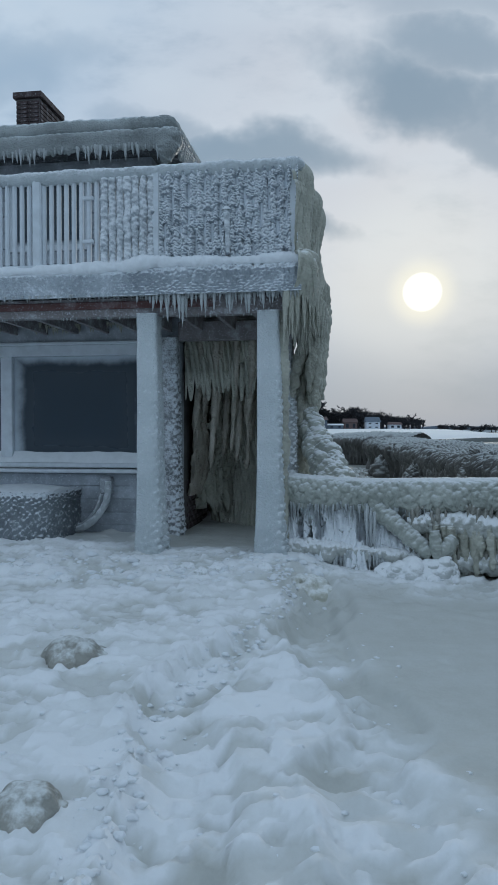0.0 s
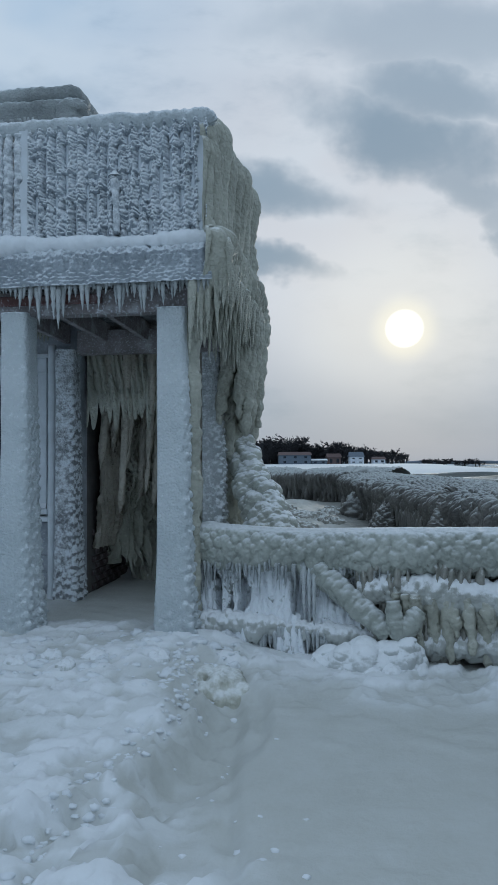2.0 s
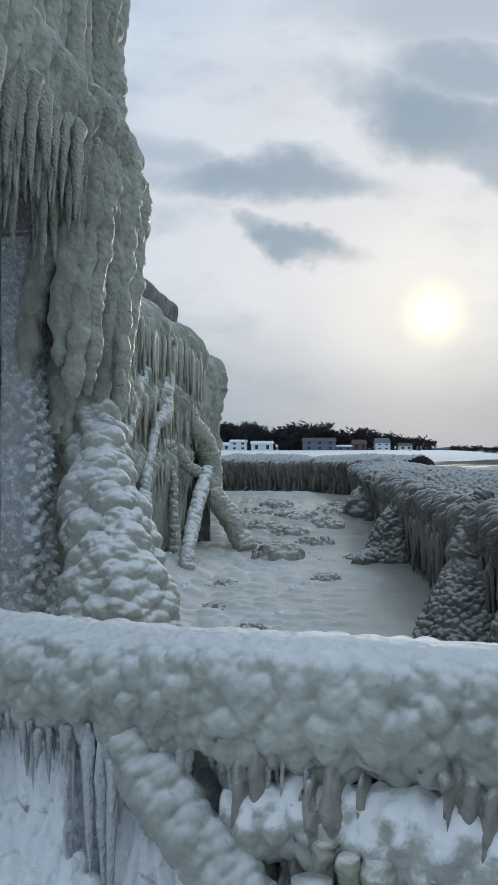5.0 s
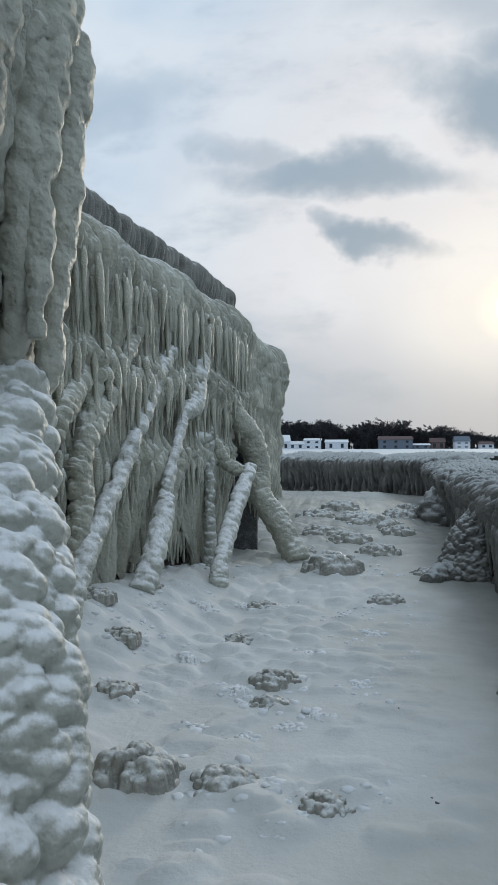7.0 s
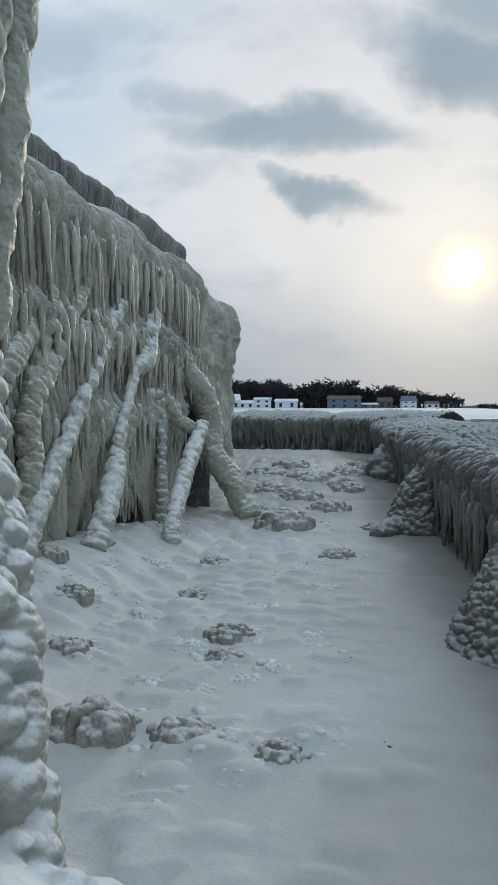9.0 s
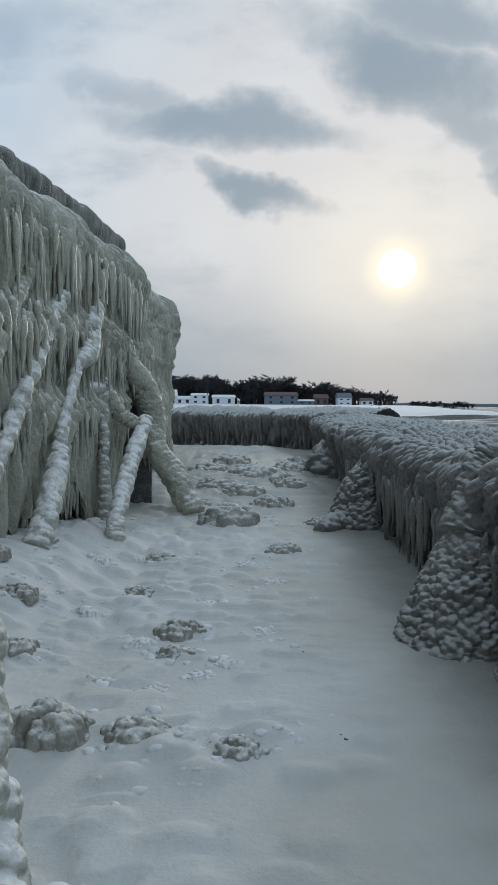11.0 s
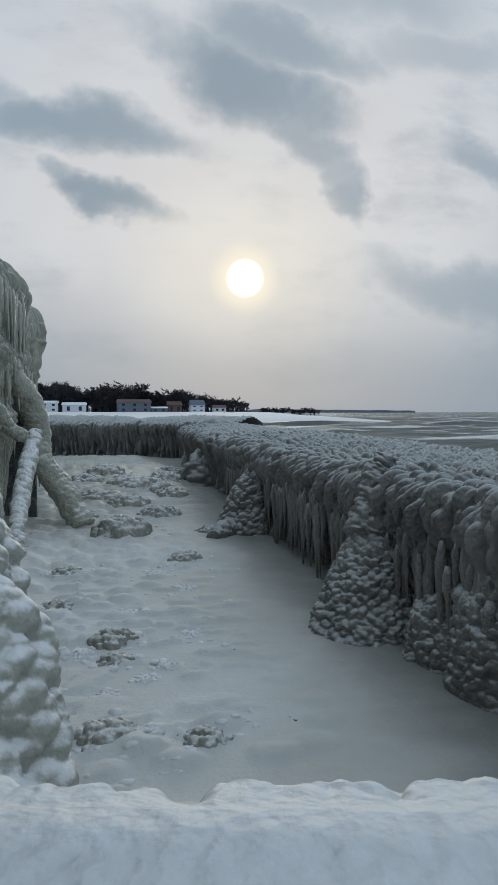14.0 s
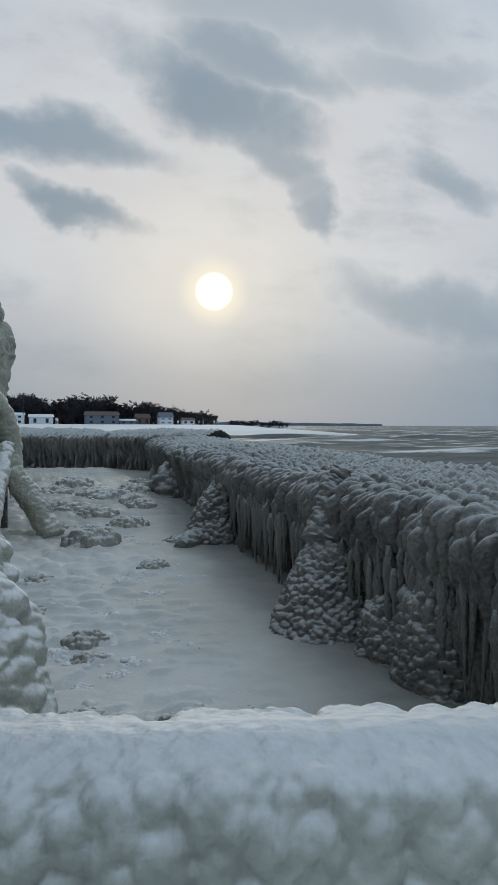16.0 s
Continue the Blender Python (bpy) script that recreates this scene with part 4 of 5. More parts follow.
for i in range(34):
    ly = rr.uniform(1.45, 2.1)
    lx = 0.02 + 0.12 * ly / 2 + rr.uniform(-0.12, 0.05)
    tip = rr.uniform(1.75, 2.5) if i > 7 else rr.uniform(1.55, 1.95)
    w = rr.uniform(0.016, 0.038)
    dx, dy = rr.uniform(-0.2, -0.02), rr.uniform(-0.06, 0.06)
    v, f = tube([(lx, ly, 3.05, w * 1.3), (lx + 0.02, ly, 2.8, w * 1.2), (lx + dx * 0.6, ly + dy * 0.5, 0.5 * (2.75 + tip), w), (lx + dx, ly + dy, tip + 0.1, w * 0.5), (lx + dx, ly + dy, tip, 0.006)], 80, 18, 0.024, 0.06, 290 + i, 1.4, bulge=True)
    piece("ice_drip", v, f, ICE, side_ice)
for i in range(7):
    # columns that run right down to the ground beside the back post
    lx, ly = rr.uniform(-0.1, 0.06), rr.uniform(1.9, 2.2)
    w = rr.uniform(0.03, 0.055)
    v, f = tube([(lx, ly, 3.0, w), (lx - 0.02, ly, 2.2, w * 0.8), (lx - 0.05, ly + 0.02, 1.2, w), (lx - 0.05, ly, -0.02, w * 1.2)], 120, 20, 0.03, 0.065, 320 + i, 1.5, bulge=True)
    piece("ice_column", v, f, ICE, side_ice)


def ledge_height(s, k):
    return ((2.27 + 0.05 * np.sin(s * 1.7) + 0.16 * (vnoise(xyz(s * 1.6), 68) - 0.5)) if k == 0 else (1.45 + 0.14 * (vnoise(xyz(s * 2.1), 69) - 0.5)))


def side_shape(s, v, o, z):
    """Three tiers of close-set icicles frozen together, each hanging from a knobbly ledge."""
    sway = 0.9 * (fbm(xyz(s * 1.6, z * 1.4), 3, 61) - 0.5)
    start = 2.5 * vnoise(xyz(s * 0.8), 62)
    col = drips(xyz(s * 8.5 + sway * 1.5, z * 0.55 + start), 63)
    thin_col = drips(xyz(s * 19 + sway * 3, z * 1.1 + start), 64)
    hair = drips(xyz(s * 34 + sway * 4, z * 2.6 + start), 66)
    bead = domes(np.stack([s * 9, z * 10, o * 9], 1), 65)
    big = fbm(np.stack([s * 1.1, z * 0.9, o], 1), 3, 67) - 0.5
    push = col * 0.15 + thin_col * 0.11 + hair * 0.035 + big * 0.14 - 0.16 * smooth(0.40, 0.22, col) - 0.09 * smooth(0.42, 0.22, thin_col)
    knob = smooth(2.6, 0.8, s) * smooth(0.42, 0.6, vnoise(xyz(s * 2, z * 1.2), 60))
    for k in (0, 1):
        h = ledge_height(s, k) - z
        on = smooth(0.30, 0.55, vnoise(xyz(s * 1.1 + 9 * k), 70)) if k else 1.0
        push = push + on * (smooth(-0.15, 0.06, h) * smooth(0.6, 0.06, h) * (0.05 + 0.08 * bead))
    door = smooth(6.15, 6.25, s) * smooth(7.0, 6.9, s) * smooth(1.72, 1.60, z + 0.5 * np.abs(s - 6.5))
    push = push + knob * bead * 0.07 + smooth(2.95, 3.1, z) * bead * 0.05
    ragged = smooth(0.9, 0.45, z)
    return push - ragged * 0.12 * smooth(0.55, 0.3, thin_col) - door * 0.9, -ragged * (0.55 * (thin_col - 0.55) + 0.5 * (vnoise(xyz(s * 1.8), 59) - 0.35))


wall_ice = thing("house_side_ice", "curtain of frozen spray over the lake side of the house", "ice sheet", HOUSE)
sheet([(-1.62, 2.4), (-1.46, 3.2), (-1.43, 4.5), (-1.43, 6.5), (-1.43, 8.6), (-1.38, 9.2), (-1.42, 9.5), (-1.7, 9.7)],
      [(0.01, 0.50), (0.02, 0.8), (0.03, 1.2), (0.03, 1.75), (0.05, 2.2), (0.05, 2.6), (0.07, 2.9), (0.06, 3.08), (-0.02, 3.2), (-0.16, 3.25), (-0.3, 3.22)],
      1250, 240, side_shape, "ice_curtain", SIDE_ICE := ice_material("drip_wall_ice", (0.27, 0.275, 0.225), (0.56, 0.565, 0.48), (0.82, 0.84, 0.82), 0.35, 1.05, 0.55, relief=0.45), wall_ice)


SIDE_ICICLES = [icicle_mesh(i + 30, SIDE_ICE, radius=0.08) for i in range(5)]


def eave_fringe(seed, z0):
    def shape(s, v, o, z):
        col = drips(xyz(s * 7 + 0.8 * fbm(xyz(s * 1.5, z * 3), 2, seed), z * 0.7), seed)
        return col * 0.16 - 0.1 * smooth(0.4, 0.2, col) + 0.16 * (fbm(xyz(s * 1.7, z * 2), 3, seed + 1) - 0.5), -0.3 * smooth(z0 + 0.15, z0, z) * (col - 0.5)
    return shape


PARA = ice_material("dark_hanging_ice", (0.14, 0.145, 0.13), (0.34, 0.34, 0.31), (0.72, 0.74, 0.72), 0.5, 1.2, 0.65)
sheet([(-4.0, 4.9), (-4.0, 9.0), (-3.9, 13.0), (-3.9, 17.2), (-4.2, 17.6), (-5.0, 17.8)], [(-0.14, 4.95), (-0.03, 5.2), (0.03, 5.45), (0.0, 5.56), (-0.15, 5.62), (-0.25, 5.6)], 900, 44, eave_fringe(71, 4.95), "roof_edge_ice", PARA, wall_ice)
board("rear_wall", SIDING, house, -7, 4.62, 2.9, -4.2, 17.4, 5.3)
board("rear_roof", DARK, house, -7, 4.62, 5.3, -4.1, 17.5, 5.55, bevel=0.03)
board("rear_wall", MORTAR, house, -3.0, 9.3, -0.1, -1.9, 9.5, 3.1)
board("door", DARK, house, -1.72, 8.45, -0.05, -1.66, 9.45, 1.75, label="dark boarded side door")
board("side_panel", DARK, house, -1.6, 9.2, -0.05, -0.98, 9.25, 1.42, label="dark boards between the leaning poles")
board("lower_roof", DARK, house, -4.2, 2.05, 3.125, -1.45, 9.4, 3.19, bevel=0.02)


def wing_shape(s, v, o, z):
    sway = 0.9 * (fbm(xyz(s * 1.2, z * 1.4), 3, 333) - 0.5)
    col = drips(xyz(s * 5 + sway, z * 0.5), 331)
    thin_col = drips(xyz(s * 11 + sway * 2, z * 0.9), 334)
    bead = domes(np.stack([s * 6, z * 7, o], 1), 335)
    tier = smooth(0.12, 0.0, np.abs(z - 3.3)) + smooth(0.12, 0.0, np.abs(z - 2.5))
    return col * 0.16 + thin_col * 0.10 + bead * (0.05 + 0.06 * tier) + (fbm(xyz(s * 0.9, z * 0.9), 3, 332) - 0.5) * 0.4, np.zeros_like(s)


wing = thing("house_wing", "rear wing of the house buried in ice", "house", HOUSE)
sheet([(-2.95, 12.5), (-2.9, 15.0), (-2.85, 17.4), (-2.8, 18.0), (-3.1, 18.4), (-4.2, 18.6)], [(-0.1, -0.1), (-0.05, 1.0), (-0.1, 2.2), (0.0, 3.2), (0.0, 3.8), (-0.1, 4.0), (-0.3, 4.08), (-0.5, 4.0)], 520, 150, wing_shape, "ice_coat", SIDE_ICE, wing)
board("wall", MORTAR, wing, -4.2, 12.4, -0.1, -3.2, 18.0, 3.95)


def niche_shape(seed, depth, drop):
    def shape(s, v, o, z):
        col = drips(xyz(s * 14 + 2.5 * z, z * 0.7 + 5 * vnoise(xyz(s * 2), seed)), seed)
        return col * depth + (fbm(xyz(s * 2, z * 2), 3, seed + 1) - 0.5) * depth * 1.5, -drop * smooth(2.35, 2.05, z) * (col - 0.3)
    return shape


niche = thing("doorway_ice", "brown-grey ice drapery hanging in the doorway", "ice sheet", HOUSE)
sheet([(-1.62, 1.75), (-1.0, 1.95), (-0.2, 1.9)], [(0.08, 2.12), (0.02, 2.35), (0.0, 2.5), (0.0, 2.84)], 260, 60, niche_shape(73, 0.10, 0.5), "ice_fringe", ICE, niche)
sheet([(-1.58, 1.9), (-1.57, 2.4), (-1.55, 2.9), (-1.45, 3.1)], [(-0.06, 0.62), (0.0, 0.9), (0.03, 1.4), (0.0, 2.0), (0.0, 2.9)], 300, 90, niche_shape(76, 0.12, 0.0), "ice_drape", BROWN_ICE, niche)
sheet([(-1.5, 2.95), (-1.1, 2.8), (-0.6, 2.45), (-0.2, 2.2)], [(0.0, -0.05), (0.0, 0.5), (0.03, 1.4), (0.0, 2.9)], 200, 90, niche_shape(79, 0.14, 0.0), "ice_drape", ICE, niche)
rn = random.Random(9)
for i in range(16):
    lx, ly = rn.uniform(-1.45, -0.25), rn.uniform(1.8, 2.3)
    tip, w = rn.uniform(0.9, 2.0), rn.uniform(0.02, 0.045)
    v, f = tube([(lx, ly, 2.85, w * 1.2), (lx, ly, 2.3, w), (lx - 0.06, ly, tip + 0.2, w * 0.6), (lx - 0.08, ly, tip, 0.005)], 46, 12, 0.018, 0.05, 350 + i, 1.6)
    piece("ice_drip", v, f, BROWN_ICE, niche)

# ---- fence log ----
fence = thing("log_fence", "log rail fence thickly coated with lumpy ice", "fence")
LOG = [(0.33, 7.62, 0.78, 0.02), (0.35, 7.61, 0.78, 0.10), (0.47, 7.57, 0.85, 0.155), (0.62, 7.5, 0.85, 0.145), (1.2, 7.33, 0.83, 0.14), (2.0, 7.09, 0.84, 0.15), (2.8, 6.85, 0.85, 0.155), (3.6, 6.6, 0.85, 0.16)]
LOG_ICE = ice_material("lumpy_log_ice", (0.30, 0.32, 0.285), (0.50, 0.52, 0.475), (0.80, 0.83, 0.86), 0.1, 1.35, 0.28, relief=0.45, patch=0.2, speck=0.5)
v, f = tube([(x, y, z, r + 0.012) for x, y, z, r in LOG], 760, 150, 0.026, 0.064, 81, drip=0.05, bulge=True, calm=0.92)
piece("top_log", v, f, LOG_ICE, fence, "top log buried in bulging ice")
v, f = tube([(0.36, 7.42, 0.23, 0.05), (0.7, 7.32, 0.25, 0.05), (1.2, 7.18, 0.23, 0.04), (1.75, 7.0, 0.2, 0.04), (2.4, 6.85, 0.2, 0.09), (3.4, 6.55, 0.2, 0.1)], 240, 40, 0.045, 0.06, 83, drip=0.08)
piece("lower_rail", v, f, SNOWY, fence, "lower rail heaped with snow")
v, f = tube([(1.28, 7.22, 0.74, 0.045), (1.42, 7.1, 0.6, 0.06), (1.62, 6.98, 0.42, 0.06), (1.82, 6.86, 0.26, 0.05)], 120, 44, 0.018, 0.05, 84, drip=0.08, bulge=True)
piece("brace", v, f, LOG_ICE, fence)
v, f = tube([(1.62, 7.08, 0.52, 0.05), (1.9, 7.0, 0.55, 0.07), (2.3, 6.86, 0.53, 0.09), (2.9, 6.7, 0.5, 0.1), (3.5, 6.5, 0.5, 0.1)], 160, 36, 0.04, 0.06, 85, drip=0.12)
piece("middle_rail", v, f, SNOWY, fence)
for i, pts in enumerate([
    [(1.83, 6.83, 0.5, 0.03), (1.84, 6.81, 0.36, 0.06), (1.86, 6.8, 0.27, 0.05), (1.88, 6.8, 0.2, 0.012)],
    [(2.02, 6.80, 0.44, 0.03), (1.97, 6.80, 0.38, 0.06), (1.91, 6.8, 0.28, 0.055), (1.88, 6.8, 0.2, 0.02)],
]):
    v, f = tube(pts, 40, 24, 0.02, 0.05, 86 + i)
    piece("ice_lobe", v, f, LOG_ICE, fence)


def curtain_shape(seed, depth=1.0):
    def shape(s, v, o, z):
        col = drips(xyz(s * 17 + 1.2 * fbm(xyz(s * 4, z * 5), 3, seed), z * 2.2), seed)
        slab = drips(xyz(s * 3.4 + 1.5 * z + fbm(xyz(s * 2, z * 2), 2, seed + 5), z * 2.6), seed + 2)
        hole = smooth(0.56, 0.60, fbm(xyz(s * 9.0, z * 2.4), 3, seed + 4))
        return (col * 0.04 + slab * 0.05 + fbm(xyz(s * 5, z * 6), 4, seed + 3) * 0.05) * depth - hole * 0.22, np.zeros_like(s)
    return shape


sheet([(0.36, 7.60), (0.8, 7.46), (1.3, 7.32), (1.75, 7.2)], [(0.16, -0.05), (0.12, 0.18), (0.0, 0.4), (-0.06, 0.75)], 300, 120, curtain_shape(88), "snow_curtain", ice_material("packed_snow", (0.22, 0.235, 0.225), (0.46, 0.48, 0.47), (0.82, 0.85, 0.88), -0.38, 0.0, 0.6, relief=0.6, patch=0.9), fence, "wind-packed snow behind the rails")
sheet([(1.65, 7.22), (2.3, 7.0), (2.9, 6.84), (3.7, 6.6)], [(0.0, -0.05), (0.0, 0.2), (0.02, 0.45), (0.0, 0.75)], 240, 80, curtain_shape(92, 2.0), "ice_curtain", CLOD_ICE, fence, "grey dripping ice below the log")
for i in range(42):
    x = 1.9 + i * 0.042 + rn.uniform(-0.03, 0.03)
    y = 7.60 - 0.3 * x - rn.uniform(0.04, 0.16)
    tip, w = rn.uniform(0.02, 0.3), rn.uniform(0.012, 0.032)
    v, f = tube([(x, y, 0.54, 0.01), (x, y, 0.5, w), (x, y - 0.02, 0.4, w * 1.1), (x + 0.02, y - 0.02, tip + 0.1, w * 0.7), (x + 0.02, y - 0.02, tip, 0.006)], 36, 12, 0.025, 0.05, 400 + i)
    piece("ice_drip", v, f, ICE, fence)
BLOCK_ICE = ice_material("snowed_block_ice", (0.46, 0.48, 0.47), (0.64, 0.66, 0.66), (0.86, 0.88, 0.90), -0.1, 0.5, 0.5, relief=0.25)
for i, (x, y, rx, ry, h) in enumerate([(1.60, 6.80, 0.23, 0.15, 0.25), (1.80, 6.75, 0.15, 0.12, 0.22), (1.93, 6.72, 0.08, 0.07, 0.26), (1.42, 6.88, 0.16, 0.12, 0.15)]):
    blob("ice_block", "rounded block of ice with snow on top", x, y, rx, ry, h, BLOCK_ICE, 0.04, 0.13, 430 + i, 1.6, "ice block", "blocks before the fence", 0.02, fine=2)
spots = []
for i in range(170):
    x = rn.uniform(0.40, 1.85)
    spots.append((x, 7.69 - 0.3 * x - rn.uniform(0.08, 0.16), rn.uniform(0.68, 0.74), rn.choice((0.08, 0.1, 0.14, 0.26)) * rn.uniform(0.6, 1.3), rn.uniform(0.12, 0.26)))
for x in (1.22, 1.26, 1.30):
    spots.append((x, 7.69 - 0.3 * x - 0.16, 0.70, rn.uniform(0.4, 0.55), 0.34))
icicle_row("short clear icicles hanging below the top log", spots, ICICLES)
spots = []
for i in range(170):
    x = rn.uniform(0.4, 1.7)
    spots.append((x, 7.52 - 0.3 * x + rn.uniform(-0.04, 0.03), rn.uniform(0.15, 0.25), rn.uniform(0.08, 0.24), rn.uniform(0.16, 0.34)))
icicle_row("stubby icicles hanging below the lower rail", spots, ICICLES)

# ---- icicles on the house front ----
spots = []
x = 0.0
while x > -3.9:
    long_zone = x > -1.72
    ln_ = rn.choice((0.07, 0.1, 0.13, 0.16, 0.22)) * rn.uniform(0.7, 1.2) if long_zone else rn.uniform(0.03, 0.075)
    if -1.5 < x < -1.15:
        ln_ *= 1.7
    spots.append((x, rn.uniform(-0.04, 0.02), 2.915, ln_, 0.22 + ln_ * 0.6))
    x -= rn.uniform(0.018, 0.042)
icicle_row("bright icicles fringing the deck edge", spots, ICICLES, HOUSE)
icicle_row("tiny icicles under the porch beam", [(rn.uniform(-3.8, -0.1), 0.18, 2.73, rn.uniform(0.02, 0.07), 0.16) for i in range(130)], ICICLES, HOUSE)
icicle_row("icicles fringing the porch soffit", [(rn.uniform(-3.6, -1.9), rn.uniform(1.3, 1.5), 2.84, rn.uniform(0.03, 0.14), 0.3) for i in range(70)], GREY_ICICLES, HOUSE)
icicle_row("icicles fringing the upper eave", [(rn.uniform(-5.2, -2.0), 2.03, 5.36, rn.choice((0.06, 0.1, 0.14, 0.24)) * rn.uniform(0.7, 1.2), 0.36) for i in range(120)], ICICLES, HOUSE)
spots = []
for i in range(265):
    ly = rn.uniform(-0.05, 2.0)
    row = rn.random()
    spots.append((0.04 * ly + 0.14 - 0.26 * row, ly, 3.04 - 0.1 * row, rn.uniform(0.2, 0.5) * (1 + 0.3 * row), rn.uniform(0.3, 0.55)))
for i in range(30):
    ly = rn.uniform(-0.08, 0.45)
    spots.append((0.15 + rn.uniform(-0.05, 0.03), ly, 3.15 + rn.uniform(-0.06, 0.06), rn.uniform(0.2, 0.45), rn.uniform(0.35, 0.6)))
icicle_row("grey icicles hanging in tiers below the balcony side", spots, GREY_ICICLES, HOUSE)
for tier, (count, z0, lo, hi, out, words) in enumerate((
        (230, 3.02, 0.35, 0.9, 0.30, "long grey icicles hanging from the roof edge of the house side"), (260, 2.24, 0.25, 0.75, 0.32, "grey icicles hanging from the upper ledge of the house side"),
        (220, 1.42, 0.2, 0.6, 0.28, "grey icicles hanging from the lower ledge of the house side"), (260, 0.66, 0.2, 0.55, 0.12, "ragged icicles along the foot of the house side"))):
    spots = []
    for i in range(count):
        ly = rn.uniform(3.2, 9.4)
        if tier < 2 or not 8.5 < ly < 9.3:
            spots.append((-1.43 + out + rn.uniform(-0.09, 0.05), ly, z0 + rn.uniform(-0.12, 0.08), rn.uniform(lo, hi), rn.uniform(0.3, 0.62)))
    icicle_row(words, spots, SIDE_ICICLES, HOUSE)

# ---- frozen stump and leaning poles ----
STUMP_ICE = ice_material("snowy_stump_ice", (0.34, 0.355, 0.315), (0.54, 0.555, 0.50), (0.86, 0.88, 0.89), 0.08, 0.85, 0.5, relief=0.5, patch=0.4)
v, f = tube([(0.76, 9.15, 1.75, 0.09), (0.86, 8.87, 1.35, 0.115), (0.99, 8.55, 1.0, 0.165), (1.06, 8.33, 0.6, 0.205), (1.10, 8.22, -0.05, 0.30)], 300, 180, 0.055, 0.10, 92, bulge=True)
tagged(piece("ice_stump", v, f, STUMP_ICE), "tapering frozen stump of stacked bulging ice", "ice formation")
LEGS = [
    [(0.28, 13.75, 2.51, 0.06), (0.25, 13.23, 2.14, 0.06), (0.21, 12.47, 1.43, 0.055), (0.18, 11.87, 0.96, 0.055), (0.17, 11.33, 0.50, 0.07), (0.17, 11.2, 0.2, 0.08)],
    [(0.10, 12.2, 2.3, 0.05), (0.01, 11.98, 2.11, 0.09), (0.03, 11.42, 1.76, 0.10), (0.02, 11.3, 1.55, 0.06)],
    [(0.20, 13.1, 2.75, 0.05), (0.14, 12.85, 2.51, 0.06), (0.11, 12.09, 1.8, 0.07), (0.08, 11.73, 1.48, 0.06), (0.06, 11.6, 1.3, 0.04)],
    [(0.05, 12.26, 2.42, 0.05), (0.07, 11.7, 1.39, 0.07), (0.09, 11.66, 1.06, 0.08), (0.1, 11.54, 0.7, 0.06), (0.1, 11.5, 0.2, 0.06)],
    [(0.44, 14.7, 2.62, 0.05), (0.43, 14.55, 2.45, 0.11), (0.43, 14.12, 1.98, 0.12), (0.41, 13.8, 1.81, 0.045), (0.38, 13.23, 1.16, 0.045), (0.38, 13.07, 0.9, 0.085), (0.39, 12.58, 0.49, 0.085), (0.37, 12.32, 0.25, 0.1)],
    [(0.47, 14.85, 1.72, 0.04), (0.48, 14.79, 1.59, 0.055), (0.52, 14.69, 0.83, 0.04), (0.55, 14.56, 0.05, 0.07)],
    [(0.96, 15.2, 1.27, 0.05), (0.93, 15.08, 1.18, 0.07), (0.86, 14.27, 0.73, 0.075), (0.82, 13.64, 0.3, 0.08), (0.84, 13.48, 0.0, 0.09)],
    [(0.46, 14.85, 1.66, 0.04), (0.53, 14.9, 1.58, 0.055), (0.66, 14.95, 1.32, 0.055), (0.80, 15.08, 1.22, 0.06), (0.95, 15.2, 1.20, 0.06)],
    [(0.60, 15.7, 2.15, 0.08), (0.66, 15.83, 1.95, 0.13), (0.81, 16.1, 1.65, 0.19), (0.92, 16.2, 1.25, 0.18), (0.97, 16.05, 0.85, 0.15), (1.20, 16.0, 0.52, 0.17), (1.50, 15.7, 0.0, 0.17)],
]
for i, leg in enumerate(LEGS):
    v, f = tube([(x, y, z, r * 0.8) for x, y, z, r in leg], 200, 36, 0.024, 0.062, 95 + i, bulge=True)
    tagged(piece("leaning_pole", v, f, STUMP_ICE if i in (0, 4, 5, 6) else SIDE_ICE), "leaning timber pole sheathed in knobbly ice", "pole", "poles against the house")
v, f = tube([(0.36, 14.4, 1.58, 0.05), (0.50, 14.85, 1.62, 0.05)], 30, 16, 0.03, 0.06, 106)
tagged(piece("cross_bar", v, f, STUMP_ICE), "short ice-coated cross bar between the leaning poles", "bar")

rp = random.Random(21)
spots = [(rp.uniform(0.75, 1.35), 0, 0, 0, 0) for i in range(26)]
spots = [(x, 16.05 - 0.25 * (x - 0.9), 1.0 - 0.95 * (x - 0.75) + rp.uniform(-0.05, 0.05), rp.uniform(0.25, 0.6) * (1.5 - x), rp.uniform(0.3, 0.5)) for x, *_ in spots]
icicle_row("icicles hanging below the hooked ice brace", spots, SIDE_ICICLES)

